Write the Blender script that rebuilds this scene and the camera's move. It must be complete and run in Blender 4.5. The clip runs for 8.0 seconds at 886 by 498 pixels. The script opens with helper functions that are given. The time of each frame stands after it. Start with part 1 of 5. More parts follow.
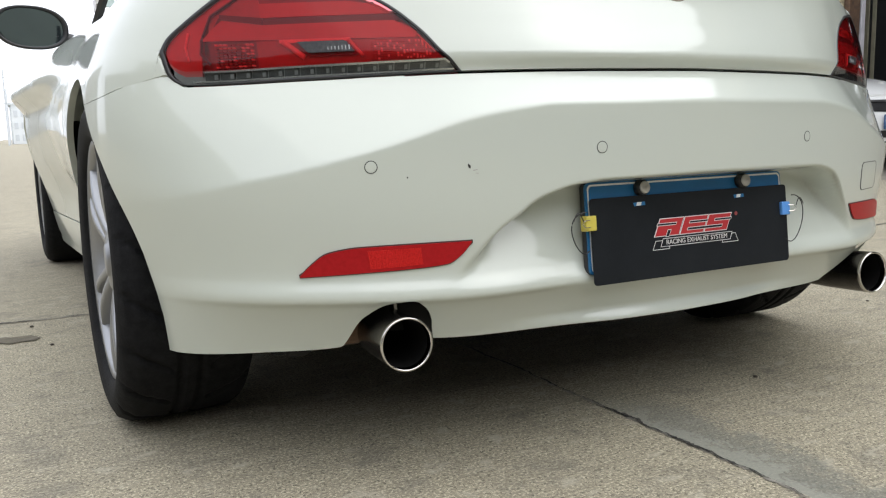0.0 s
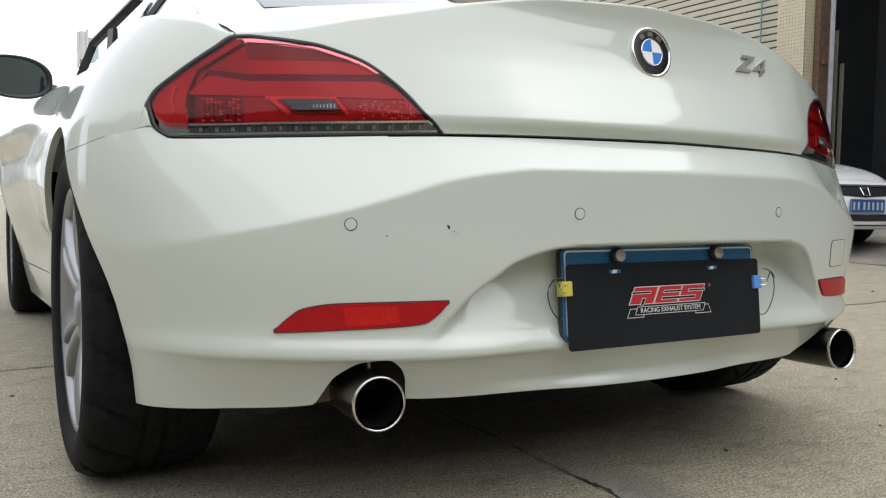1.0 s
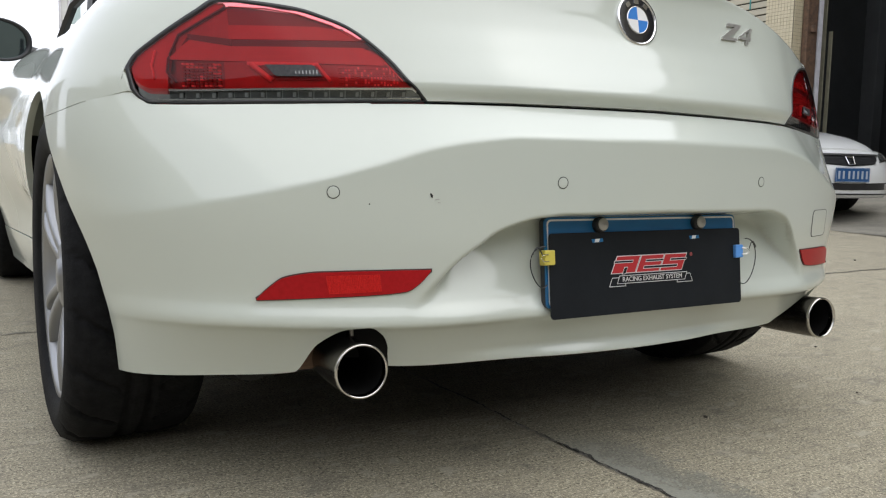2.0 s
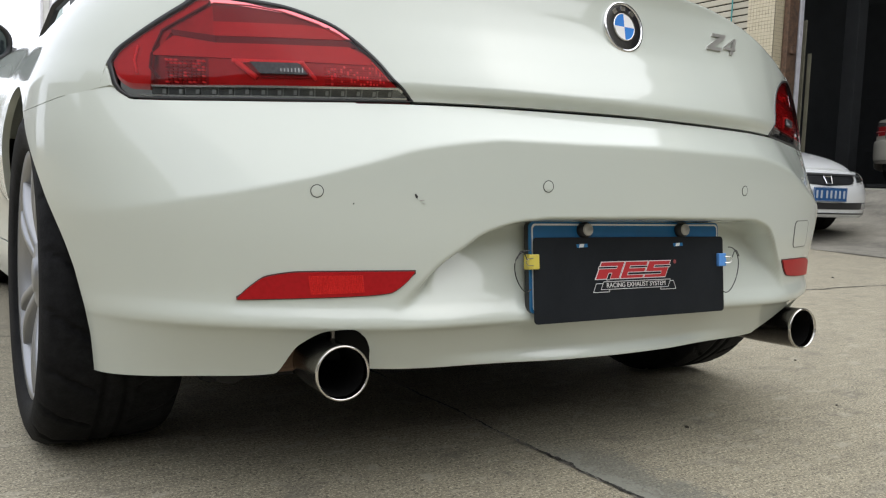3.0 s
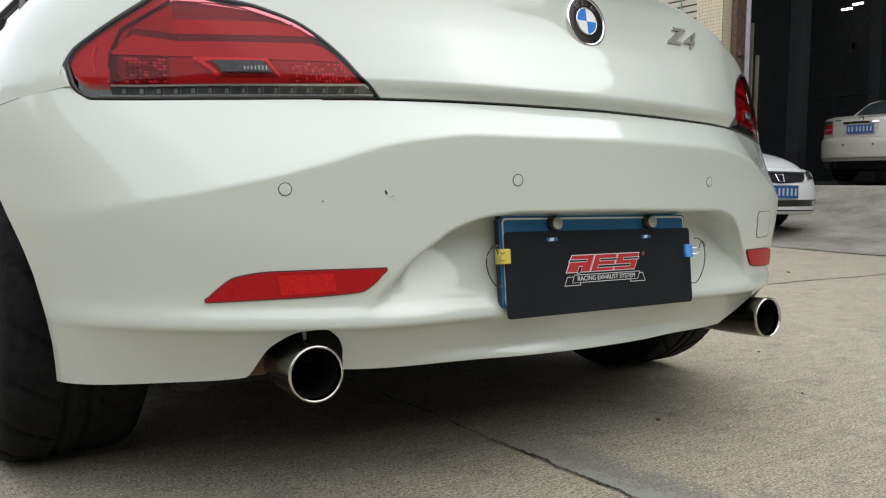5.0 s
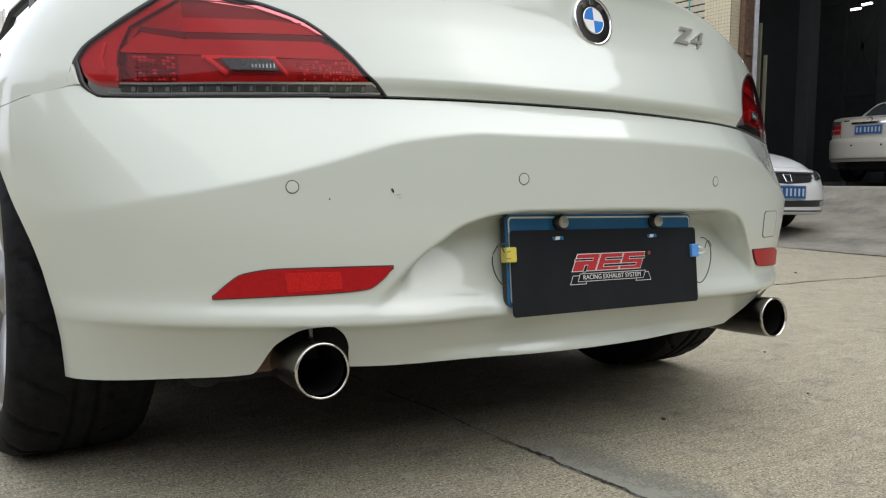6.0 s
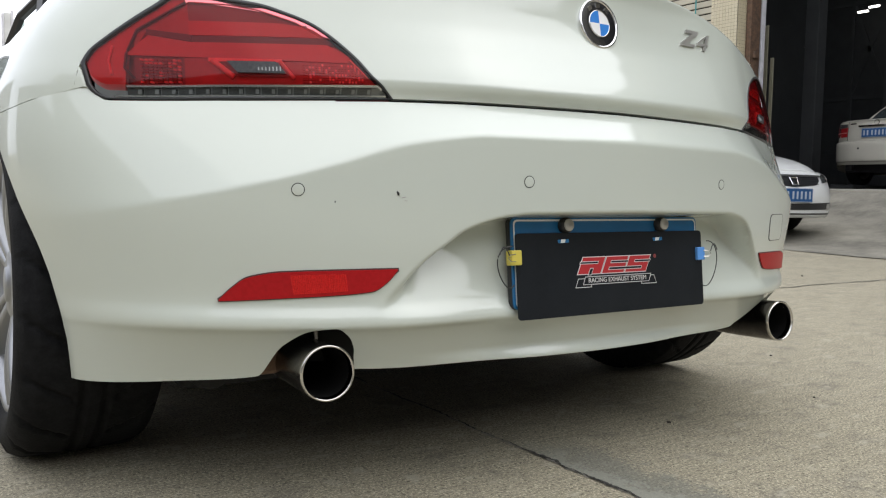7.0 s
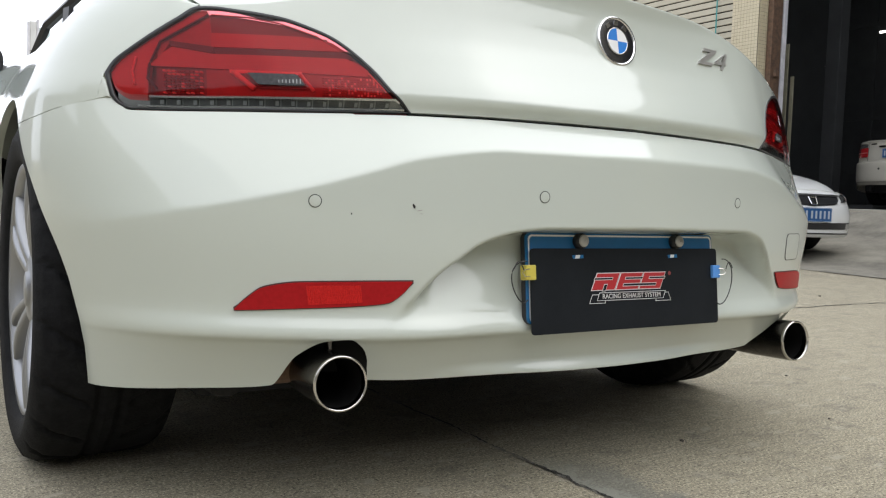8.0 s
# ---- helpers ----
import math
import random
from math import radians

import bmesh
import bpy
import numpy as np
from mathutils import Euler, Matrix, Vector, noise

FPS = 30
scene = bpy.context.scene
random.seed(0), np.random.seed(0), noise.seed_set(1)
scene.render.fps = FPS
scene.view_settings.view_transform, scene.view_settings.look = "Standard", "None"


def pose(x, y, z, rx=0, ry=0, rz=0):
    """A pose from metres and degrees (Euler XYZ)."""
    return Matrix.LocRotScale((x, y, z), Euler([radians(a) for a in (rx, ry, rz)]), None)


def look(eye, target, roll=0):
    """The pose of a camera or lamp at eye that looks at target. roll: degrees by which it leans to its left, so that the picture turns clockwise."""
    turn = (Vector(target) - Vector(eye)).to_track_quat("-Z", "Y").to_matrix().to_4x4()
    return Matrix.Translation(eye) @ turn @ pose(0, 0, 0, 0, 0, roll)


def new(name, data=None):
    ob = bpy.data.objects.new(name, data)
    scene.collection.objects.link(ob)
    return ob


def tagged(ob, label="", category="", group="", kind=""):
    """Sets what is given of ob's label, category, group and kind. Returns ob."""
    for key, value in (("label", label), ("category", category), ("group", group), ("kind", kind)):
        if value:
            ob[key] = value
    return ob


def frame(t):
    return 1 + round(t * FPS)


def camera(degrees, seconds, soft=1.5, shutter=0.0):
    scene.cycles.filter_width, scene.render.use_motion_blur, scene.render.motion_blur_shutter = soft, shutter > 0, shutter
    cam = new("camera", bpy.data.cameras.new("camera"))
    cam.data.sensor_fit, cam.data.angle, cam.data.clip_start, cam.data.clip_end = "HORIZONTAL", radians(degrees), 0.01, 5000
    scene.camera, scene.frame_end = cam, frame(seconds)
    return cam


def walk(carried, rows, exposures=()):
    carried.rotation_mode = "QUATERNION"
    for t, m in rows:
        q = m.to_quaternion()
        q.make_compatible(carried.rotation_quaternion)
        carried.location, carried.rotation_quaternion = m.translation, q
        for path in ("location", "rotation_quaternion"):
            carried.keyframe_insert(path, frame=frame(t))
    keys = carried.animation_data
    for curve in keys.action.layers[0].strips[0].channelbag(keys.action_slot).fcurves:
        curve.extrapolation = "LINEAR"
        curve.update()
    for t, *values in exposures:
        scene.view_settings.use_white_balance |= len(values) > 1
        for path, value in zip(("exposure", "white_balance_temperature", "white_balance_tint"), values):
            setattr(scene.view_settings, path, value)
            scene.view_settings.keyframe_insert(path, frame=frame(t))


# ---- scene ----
cam = camera(56.1, 8.0, soft=1.2)
PATH = [
    (0, (-1.078, -0.88, 0.567), (-0.145, 0.866, 0.282), -1.4),
    (0.5, (-1.081, -0.883, 0.563), (-0.136, 0.868, 0.364), -0.3),
    (1, (-1.086, -0.88, 0.556), (-0.088, 0.848, 0.432), 0.9),
    (1.5, (-1.084, -0.884, 0.561), (-0.064, 0.828, 0.387), 1.0),
    (2.8, (-1.076, -0.879, 0.545), (-0.032, 0.814, 0.338), 2.0),
    (3, (-1.079, -0.873, 0.538), (-0.016, 0.813, 0.371), 2.2),
    (3.5, (-1.087, -0.863, 0.524), (0.024, 0.797, 0.42), 2.3),
    (4, (-1.091, -0.854, 0.519), (0.055, 0.781, 0.406), 1.6),
    (4.5, (-1.088, -0.853, 0.518), (0.066, 0.775, 0.382), 0.9),
    (6, (-1.091, -0.859, 0.516), (0.041, 0.783, 0.37), 1.0),
    (6.5, (-1.092, -0.859, 0.518), (0.034, 0.788, 0.372), 1.1),
    (7, (-1.091, -0.86, 0.517), (0.03, 0.79, 0.376), 1.1),
    (7.5, (-1.091, -0.862, 0.516), (0.017, 0.797, 0.378), 1.5),
    (8, (-1.094, -0.867, 0.518), (-0.004, 0.806, 0.407), 2.1),
]
walk(cam, [(t, look(eye, target, roll)) for t, eye, target, roll in PATH],
     exposures=[(0, 1.87), (0.5, 1.80), (1.0, 1.70), (1.5, 1.65), (3.0, 1.74), (4.5, 1.77), (6.5, 1.76), (8.0, 1.78)])

# world and sun: bright overcast
SUN_EL, SUN_AZ = radians(55), radians(138)
world = bpy.data.worlds.new("sky")
scene.world = world
world.use_nodes = True
wn, wl = world.node_tree.nodes, world.node_tree.links
sky = wn.new("ShaderNodeTexSky")
sky.sky_type, sky.sun_disc = "NISHITA", False
sky.sun_elevation, sky.sun_rotation = SUN_EL, SUN_AZ
sky.air_density, sky.dust_density, sky.ozone_density = 1.0, 2.0, 1.0
hsv = wn.new("ShaderNodeHueSaturation")
hsv.inputs["Saturation"].default_value = 0.24
wl.new(sky.outputs[0], hsv.inputs["Color"])
# an even deck of cloud veils most of the clear sky
deck = wn.new("ShaderNodeMix")
deck.data_type = "RGBA"
deck.inputs["Factor"].default_value = 0.80
deck.inputs["B"].default_value = (3.26, 3.38, 3.72, 1)
wl.new(hsv.outputs[0], deck.inputs["A"])
wl.new(deck.outputs["Result"], wn["Background"].inputs["Color"])
wn["Background"].inputs["Strength"].default_value = 0.138
sun_data = bpy.data.lights.new("sun", "SUN")
sun_data.energy, sun_data.angle, sun_data.color = 0.54, radians(115), (1.0, 0.985, 0.91)
sun = new("sun", sun_data)
# the sky's sun_rotation turns clockwise from +y
sun_dir = Vector((math.sin(SUN_AZ) * math.cos(SUN_EL), math.cos(SUN_AZ) * math.cos(SUN_EL), math.sin(SUN_EL)))
sun.matrix_world = look(sun_dir * 30, (0, 0, 0))


# ---- materials ----
def mat(name, color, rough=0.5, metal=0.0, scale=8.0, var=0.0, fine=0.0, bump=0.0, coat=0.0, spec=0.5, other=None, stain=None):
    """A principled material with variation at two scales: broad (scale) and fine (scale * 14), and a fine relief."""
    m = bpy.data.materials.new(name)
    m.use_nodes = True
    n, l = m.node_tree.nodes, m.node_tree.links
    p = n["Principled BSDF"]
    p.inputs["Roughness"].default_value, p.inputs["Metallic"].default_value = rough, metal
    p.inputs["Coat Weight"].default_value, p.inputs["Coat Roughness"].default_value = coat, 0.04
    p.inputs["Specular IOR Level"].default_value = spec
    co = n.new("ShaderNodeTexCoord").outputs["Object"]
    dark = other or [c * 0.55 for c in color]

    def tex(s, detail, rough_=0.6):
        t = n.new("ShaderNodeTexNoise")
        t.inputs["Scale"].default_value, t.inputs["Detail"].default_value, t.inputs["Roughness"].default_value = s, detail, rough_
        l.new(co, t.inputs["Vector"])
        return t.outputs["Fac"]

    def mix(a, b, fac, amount):
        r = n.new("ShaderNodeMapRange")
        r.inputs["From Min"].default_value, r.inputs["From Max"].default_value, r.inputs["To Max"].default_value = 0.38, 0.68, amount
        l.new(fac, r.inputs["Value"])
        x = n.new("ShaderNodeMix")
        x.data_type = "RGBA"
        l.new(r.outputs[0], x.inputs["Factor"])
        for socket, value in ((x.inputs["A"], a), (x.inputs["B"], b)):
            if isinstance(value, bpy.types.NodeSocket):
                l.new(value, socket)
            else:
                socket.default_value = (*value, 1)
        return x.outputs["Result"]

    out = None
    p.inputs["Base Color"].default_value = (*color, 1)
    if var:
        out = mix(color, dark, tex(scale, 4), var)
    if fine:
        out = mix(out or color, dark, tex(scale * 14, 3, 0.7), fine)
    if stain:
        out = mix(out or color, stain[0], tex(stain[1], 6, 0.7), stain[2])
    if out:
        l.new(out, p.inputs["Base Color"])
    if bump:
        b = n.new("ShaderNodeBump")
        b.inputs["Strength"].default_value, b.inputs["Distance"].default_value = bump, 0.004
        l.new(tex(scale * 14, 3, 0.7), b.inputs["Height"])
        l.new(b.outputs[0], p.inputs["Normal"])
    return m


def glowing(name, color, strength):
    m = mat(name, color)
    p = m.node_tree.nodes["Principled BSDF"]
    p.inputs["Emission Color"].default_value, p.inputs["Emission Strength"].default_value = (*color, 1), strength
    return m


def lens(name, color, rough=0.02, clear=1.0):
    """Thin tinted plastic: light passes through it coloured, and it shines by Fresnel."""
    m = bpy.data.materials.new(name)
    m.use_nodes = True
    n, l = m.node_tree.nodes, m.node_tree.links
    n.remove(n["Principled BSDF"])
    t, g, mx, fr = n.new("ShaderNodeBsdfTransparent"), n.new("ShaderNodeBsdfGlossy"), n.new("ShaderNodeMixShader"), n.new("ShaderNodeFresnel")
    t.inputs[0].default_value = (*color, 1)
    g.inputs["Roughness"].default_value = rough
    fr.inputs["IOR"].default_value = 1.36
    l.new(fr.outputs[0], mx.inputs[0]), l.new(t.outputs[0], mx.inputs[1]), l.new(g.outputs[0], mx.inputs[2])
    l.new(mx.outputs[0], n["Material Output"].inputs["Surface"])
    return m


PAINT = mat("white_paint", (0.530, 0.566, 0.512), 0.42, 0.0, 3, 0.12, 0.0, coat=1.0, other=(0.47, 0.52, 0.486), spec=0.3)
PAINT.node_tree.nodes["Principled BSDF"].inputs["Coat IOR"].default_value = 1.6
PAINT.node_tree.nodes["Principled BSDF"].inputs["Coat Roughness"].default_value = 0.075
GAP = mat("gap_black", (0.012, 0.012, 0.013), 0.8)
TRIM = mat("black_trim", (0.018, 0.018, 0.02), 0.35, scale=20, var=0.3)
RUBBER = mat("rubber", (0.005, 0.0052, 0.006), 0.7, scale=14, var=0.5, fine=0.4, bump=0.25, other=(0.010, 0.010, 0.011), spec=0.10, stain=((0.05, 0.052, 0.054), 46, 0.16))
ALLOY = mat("alloy", (0.34, 0.35, 0.37), 0.42, 0.9, 12, 0.3, 0.2, other=(0.33, 0.32, 0.31))
STEEL = mat("polished_steel", (0.62, 0.60, 0.57), 0.12, 1.0, 20, 0.3, other=(0.45, 0.42, 0.38))
PIPE = mat("brushed_pipe", (0.26, 0.245, 0.235), 0.26, 1.0, 25, 0.4, other=(0.12, 0.11, 0.10))
SOOT = mat("soot", (0.004, 0.004, 0.004), 0.9, scale=30, var=0.5, other=(0.010, 0.009, 0.008), spec=0.1)
BADGE_METAL = mat("badge_metal", (0.52, 0.51, 0.48), 0.32, 0.65, 30, 0.3)
CHROME = mat("chrome", (0.78, 0.78, 0.78), 0.10, 1.0)
LENS_RED = lens("red_lens", (0.97, 0.23, 0.25))
LENS_CLEAR = lens("clear_lens", (0.86, 0.88, 0.88))
LAMP_RED = mat("lamp_red", (0.52, 0.13, 0.13), 0.25, 0.0, 30, 0.2, coat=0.5)
LAMP_DEEP = mat("lamp_deep_red", (0.34, 0.06, 0.07), 0.3, 0.0, 30, 0.2)
LAMP_SILVER = mat("lamp_reflector", (0.70, 0.70, 0.70), 0.16, 0.9, 40, 0.3)
LAMP_BRIGHT = mat("lamp_bright_red", (0.95, 0.50, 0.46), 0.3)
LAMP_MID = mat("lamp_mid_red", (0.40, 0.09, 0.09), 0.3, 0.0, 60, 0.3)
LAMP_DUSK = mat("lamp_dusk_red", (0.20, 0.06, 0.07), 0.3)
LAMP_SMOKE = mat("lamp_smoke", (0.30, 0.31, 0.31), 0.25, 0.5, 60, 0.4)
SMOKED = mat("smoked_lens", (0.03, 0.03, 0.034), 0.3, 0.0, 160, 0.7, other=(0.07, 0.07, 0.072), spec=0.3)
LAMP_CELL = mat("lamp_cell", (0.11, 0.115, 0.115), 0.25, 0.4, 60, 0.6, other=(0.04, 0.04, 0.04))
LAMP_DARK = mat("lamp_dark", (0.10, 0.04, 0.045), 0.3)
REFLEX = mat("reflex_red", (0.40, 0.010, 0.014), 0.4, 0.0, 160, 0.45, 0.2, coat=0.05, other=(0.26, 0.006, 0.007), spec=0.12)
# brighter copy of the reflector red: the returned light is in the colour
REFLEX_GLINT = mat("reflex_glint_red", (0.60, 0.022, 0.020), 0.35, 0.0, 420, 0.9, 0.0, coat=0.05, spec=0.15, other=(0.42, 0.009, 0.010))
LAMP_GREY = mat("lamp_grey", (0.36, 0.37, 0.37), 0.25, 0.5, 60, 0.4)
GLASS = mat("tinted_glass", (0.06, 0.075, 0.08), 0.03, 0.0, coat=1.0)
MIRROR = mat("mirror_glass", (0.30, 0.37, 0.38), 0.04, 1.0)
PLATE_BLUE = mat("plate_blue", (0.012, 0.145, 0.35), 0.4, 0.0, 25, 0.25)
FAR_PLATE = mat("far_plate_blue", (0.016, 0.085, 0.24), 0.4, 0.0, 25, 0.25)
FAR_BAR = mat("far_plate_bar", (0.42, 0.46, 0.52), 0.5)
PLATE_WHITE = mat("plate_white", (0.72, 0.73, 0.73), 0.45)
CARD = mat("black_card", (0.008, 0.010, 0.013), 0.42, 0.0, 9, 0.5, 0.2, other=(0.016, 0.019, 0.023), spec=0.2)
LOGO_RED = mat("logo_red", (0.44, 0.018, 0.024), 0.5)
LOGO_WHITE = mat("logo_white", (0.72, 0.72, 0.72), 0.5)
CLIP_YELLOW = mat("clip_yellow", (0.62, 0.52, 0.09), 0.4)
CLIP_BLUE = mat("clip_blue", (0.10, 0.30, 0.72), 0.4)
BADGE_BLUE = mat("badge_blue", (0.03, 0.20, 0.62), 0.25, coat=1.0)
BADGE_WHITE = mat("badge_white", (0.80, 0.80, 0.80), 0.25, coat=1.0)
BADGE_BLACK = mat("badge_black", (0.012, 0.012, 0.014), 0.2, coat=1.0)
RUST = mat("rusty_metal", (0.20, 0.12, 0.075), 0.75, 0.3, 18, 0.7, 0.4, bump=0.3, other=(0.07, 0.05, 0.04))
CONCRETE = mat("concrete_ground", (0.280, 0.252, 0.180), 0.88, 0.0, 1.3, 0.35, 0.0, other=(0.192, 0.168, 0.116))
JOINT = mat("joint_filler", (0.045, 0.042, 0.036), 0.95, scale=20, var=0.5, fine=0.4, bump=0.5)
FLAKED = mat("flaked_concrete", (0.17, 0.148, 0.105), 0.95, scale=30, var=0.8, fine=0.6, bump=0.6, other=(0.09, 0.08, 0.06))
CHIPPED = mat("chipped_edge", (0.33, 0.31, 0.265), 0.95, scale=40, var=0.7, fine=0.5, bump=0.6, other=(0.17, 0.155, 0.125))


def finish_concrete():
    """Aggregate speckle, scattered stains and a rough relief on the poured concrete."""
    n, l = CONCRETE.node_tree.nodes, CONCRETE.node_tree.links
    p = n["Principled BSDF"]
    co = n.new("ShaderNodeTexCoord").outputs["Object"]
    base = p.inputs["Base Color"].links[0].from_socket
    height = None
    for scale, low, high, tone, amount in ((125, 0.535, 0.575, (0.058, 0.050, 0.036), 0.8), (190, 0.525, 0.565, (0.54, 0.485, 0.36), 0.95),
                                           (26, 0.52, 0.70, (0.15, 0.138, 0.11), 0.5), (8, 0.53, 0.64, (0.12, 0.112, 0.094), 0.45), (2.6, 0.50, 0.74, (0.16, 0.147, 0.12), 0.25)):
        t = n.new("ShaderNodeTexNoise")
        t.inputs["Scale"].default_value, t.inputs["Detail"].default_value, t.inputs["Roughness"].default_value = scale, 6, 0.72
        l.new(co, t.inputs["Vector"])
        r = n.new("ShaderNodeMapRange")
        r.inputs["From Min"].default_value, r.inputs["From Max"].default_value, r.inputs["To Max"].default_value = low, high, amount
        l.new(t.outputs["Fac"], r.inputs["Value"])
        x = n.new("ShaderNodeMix")
        x.data_type = "RGBA"
        l.new(r.outputs[0], x.inputs["Factor"]), l.new(base, x.inputs["A"])
        x.inputs["B"].default_value = (*tone, 1)
        base = x.outputs["Result"]
        height = height or t.outputs["Fac"]
    # broom strokes across the slab, and pale scuffed flakes
    for turn, stretch, scale, low, high, tone, amount in ((8, (0.9, 30, 1), 3.2, 0.46, 0.70, (0.12, 0.108, 0.078), 0.38), (-6, (1.2, 46, 1), 3.0, 0.56, 0.72, (0.36, 0.325, 0.24), 0.5),
                                                          (0, (1, 1.6, 1), 14, 0.57, 0.64, (0.38, 0.35, 0.272), 0.6), (0, (1, 1, 1), 75, 0.64, 0.70, (0.05, 0.045, 0.035), 0.8)):
        mp = n.new("ShaderNodeMapping")
        mp.inputs["Rotation"].default_value[2] = radians(turn)
        mp.inputs["Scale"].default_value = stretch
        l.new(co, mp.inputs["Vector"])
        t = n.new("ShaderNodeTexNoise")
        t.inputs["Scale"].default_value, t.inputs["Detail"].default_value, t.inputs["Roughness"].default_value = scale, 6, 0.65
        l.new(mp.outputs[0], t.inputs["Vector"])
        r = n.new("ShaderNodeMapRange")
        r.inputs["From Min"].default_value, r.inputs["From Max"].default_value, r.inputs["To Max"].default_value = low, high, amount
        l.new(t.outputs["Fac"], r.inputs["Value"])
        x = n.new("ShaderNodeMix")
        x.data_type = "RGBA"
        l.new(r.outputs[0], x.inputs["Factor"]), l.new(base, x.inputs["A"])
        x.inputs["B"].default_value = (*tone, 1)
        base = x.outputs["Result"]
    # smeared mortar along the cracked joint: pale beside the crack, a damp grey margin further out
    def calc(kind, a, b_, c=None):
        m = n.new("ShaderNodeMath")
        m.operation = kind
        for i, v in enumerate((a, b_, c)):
            if isinstance(v, bpy.types.NodeSocket):
                l.new(v, m.inputs[i])
            elif v is not None:
                m.inputs[i].default_value = v
        return m.outputs[0]

    def ramp(value, lo, hi, to=1.0):
        r = n.new("ShaderNodeMapRange")
        r.interpolation_type = "SMOOTHSTEP"
        l.new(value, r.inputs["Value"])
        r.inputs["From Min"].default_value, r.inputs["From Max"].default_value, r.inputs["To Max"].default_value = lo, hi, to
        return r.outputs[0]
    place = n.new("ShaderNodeSeparateXYZ")
    l.new(co, place.inputs[0])
    off = calc("ADD", place.outputs["X"], 0.03)
    for scale, amount in ((6, 0.085), (26, 0.075), (110, 0.06)):
        t = n.new("ShaderNodeTexNoise")
        t.inputs["Scale"].default_value, t.inputs["Detail"].default_value = scale, 4
        l.new(co, t.inputs["Vector"])
        off = calc("MULTIPLY_ADD", calc("SUBTRACT", t.outputs["Fac"], 0.5), amount * 2, off)
    along = calc("MULTIPLY", ramp(place.outputs["Y"], 0.50, 0.25), ramp(place.outputs["Y"], -1.4, -1.1))
    right = ramp(place.outputs["X"], -0.034, -0.026)
    for lo, hi, tone, amount in ((0.16, 0.09, (0.118, 0.125, 0.112), 0.6), (0.062, 0.030, (0.262, 0.268, 0.226), 0.60)):
        fac = calc("MULTIPLY", calc("MULTIPLY", ramp(off, lo, hi, amount), right), along)
        x = n.new("ShaderNodeMix")
        x.data_type = "RGBA"
        l.new(fac, x.inputs["Factor"]), l.new(base, x.inputs["A"])
        x.inputs["B"].default_value = (*tone, 1)
        base = x.outputs["Result"]
    l.new(base, p.inputs["Base Color"])
    b = n.new("ShaderNodeBump")
    b.inputs["Strength"].default_value, b.inputs["Distance"].default_value = 0.16, 0.0012
    l.new(height, b.inputs["Height"]), l.new(b.outputs[0], p.inputs["Normal"])


finish_concrete()
# darker stained concrete, with the building's shade also put into its colour
APRON = mat("shaded_apron_concrete", (0.20, 0.187, 0.155), 0.9, 0.0, 2.2, 0.8, 0.5, bump=0.3, other=(0.09, 0.083, 0.068), stain=((0.36, 0.335, 0.275), 1.3, 0.75))
TILE = mat("mosaic_tile", (0.60, 0.53, 0.37), 0.35, scale=9, var=0.4, other=(0.48, 0.42, 0.28))
GROUT = mat("grout", (0.30, 0.27, 0.20), 0.9, scale=12, var=0.4)
SHUTTER = mat("shutter_beige", (0.50, 0.46, 0.36), 0.5, scale=4, var=0.35, fine=0.15, other=(0.38, 0.34, 0.25))
POST = mat("post_paint", (0.62, 0.61, 0.64), 0.45, scale=8, var=0.4)
# near-black tones put the unlit hall's shade into its walls and steel
DARKWALL = mat("shade_dark_wall", (0.045, 0.048, 0.049), 0.9, scale=1.2, var=0.5)
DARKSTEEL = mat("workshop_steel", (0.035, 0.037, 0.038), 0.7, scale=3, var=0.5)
LIGHT = glowing("tube_light", (1.0, 0.97, 0.9), 2.2)
SILVER = mat("silver_paint", (0.50, 0.475, 0.405), 0.4, 0.0, 4, 0.1, coat=1.0)
WHITE2 = mat("plain_white_paint", (0.76, 0.77, 0.76), 0.3, 0.0, 4, 0.08, coat=1.0)
# distance haze is put into these two pale colours
HAZE = mat("far_haze", (0.60, 0.63, 0.65), 0.9, scale=0.2, var=0.3, other=(0.42, 0.45, 0.47))
HAZE_DARK = mat("far_window_hazed", (0.46, 0.49, 0.52), 0.7)


# ---- building tools ----
def part(name, bm, material, parent=None, label="", smooth=False):
    """Links a bmesh as one mesh object, under a thing or a part if one is given."""
    me = bpy.data.meshes.new(name)
    bmesh.ops.recalc_face_normals(bm, faces=bm.faces)
    bm.to_mesh(me)
    bm.free()
    me.materials.append(material)
    if smooth:
        me.shade_smooth()
    ob = new(name, me)
    if parent:
        ob.parent = parent
    return tagged(ob, label)


def empty(name, label, category, x=0, y=0, z=0, rz=0, group=""):
    ob = new(name)
    ob.matrix_world = pose(x, y, z, 0, 0, rz)
    return tagged(ob, label, category, group)


def box(bm, x0, x1, y0, y1, z0, z1, bevel=0.0, m=None):
    """A box, with rounded edges where bevel is given."""
    got = bmesh.ops.create_cube(bm, size=1, matrix=Matrix.Translation(((x0 + x1) / 2, (y0 + y1) / 2, (z0 + z1) / 2)) @ Matrix.Diagonal((x1 - x0, y1 - y0, z1 - z0, 1)))
    vs = got["verts"]
    if bevel:
        es = list({e for v in vs for e in v.link_edges})
        r = bmesh.ops.bevel(bm, geom=es, offset=bevel, segments=2, profile=0.5, affect="EDGES")
        vs = list({v for f in r["faces"] for v in f.verts} | {v for v in vs if v.is_valid})
    if m is not None:
        bmesh.ops.transform(bm, matrix=m, verts=vs)
    return bm


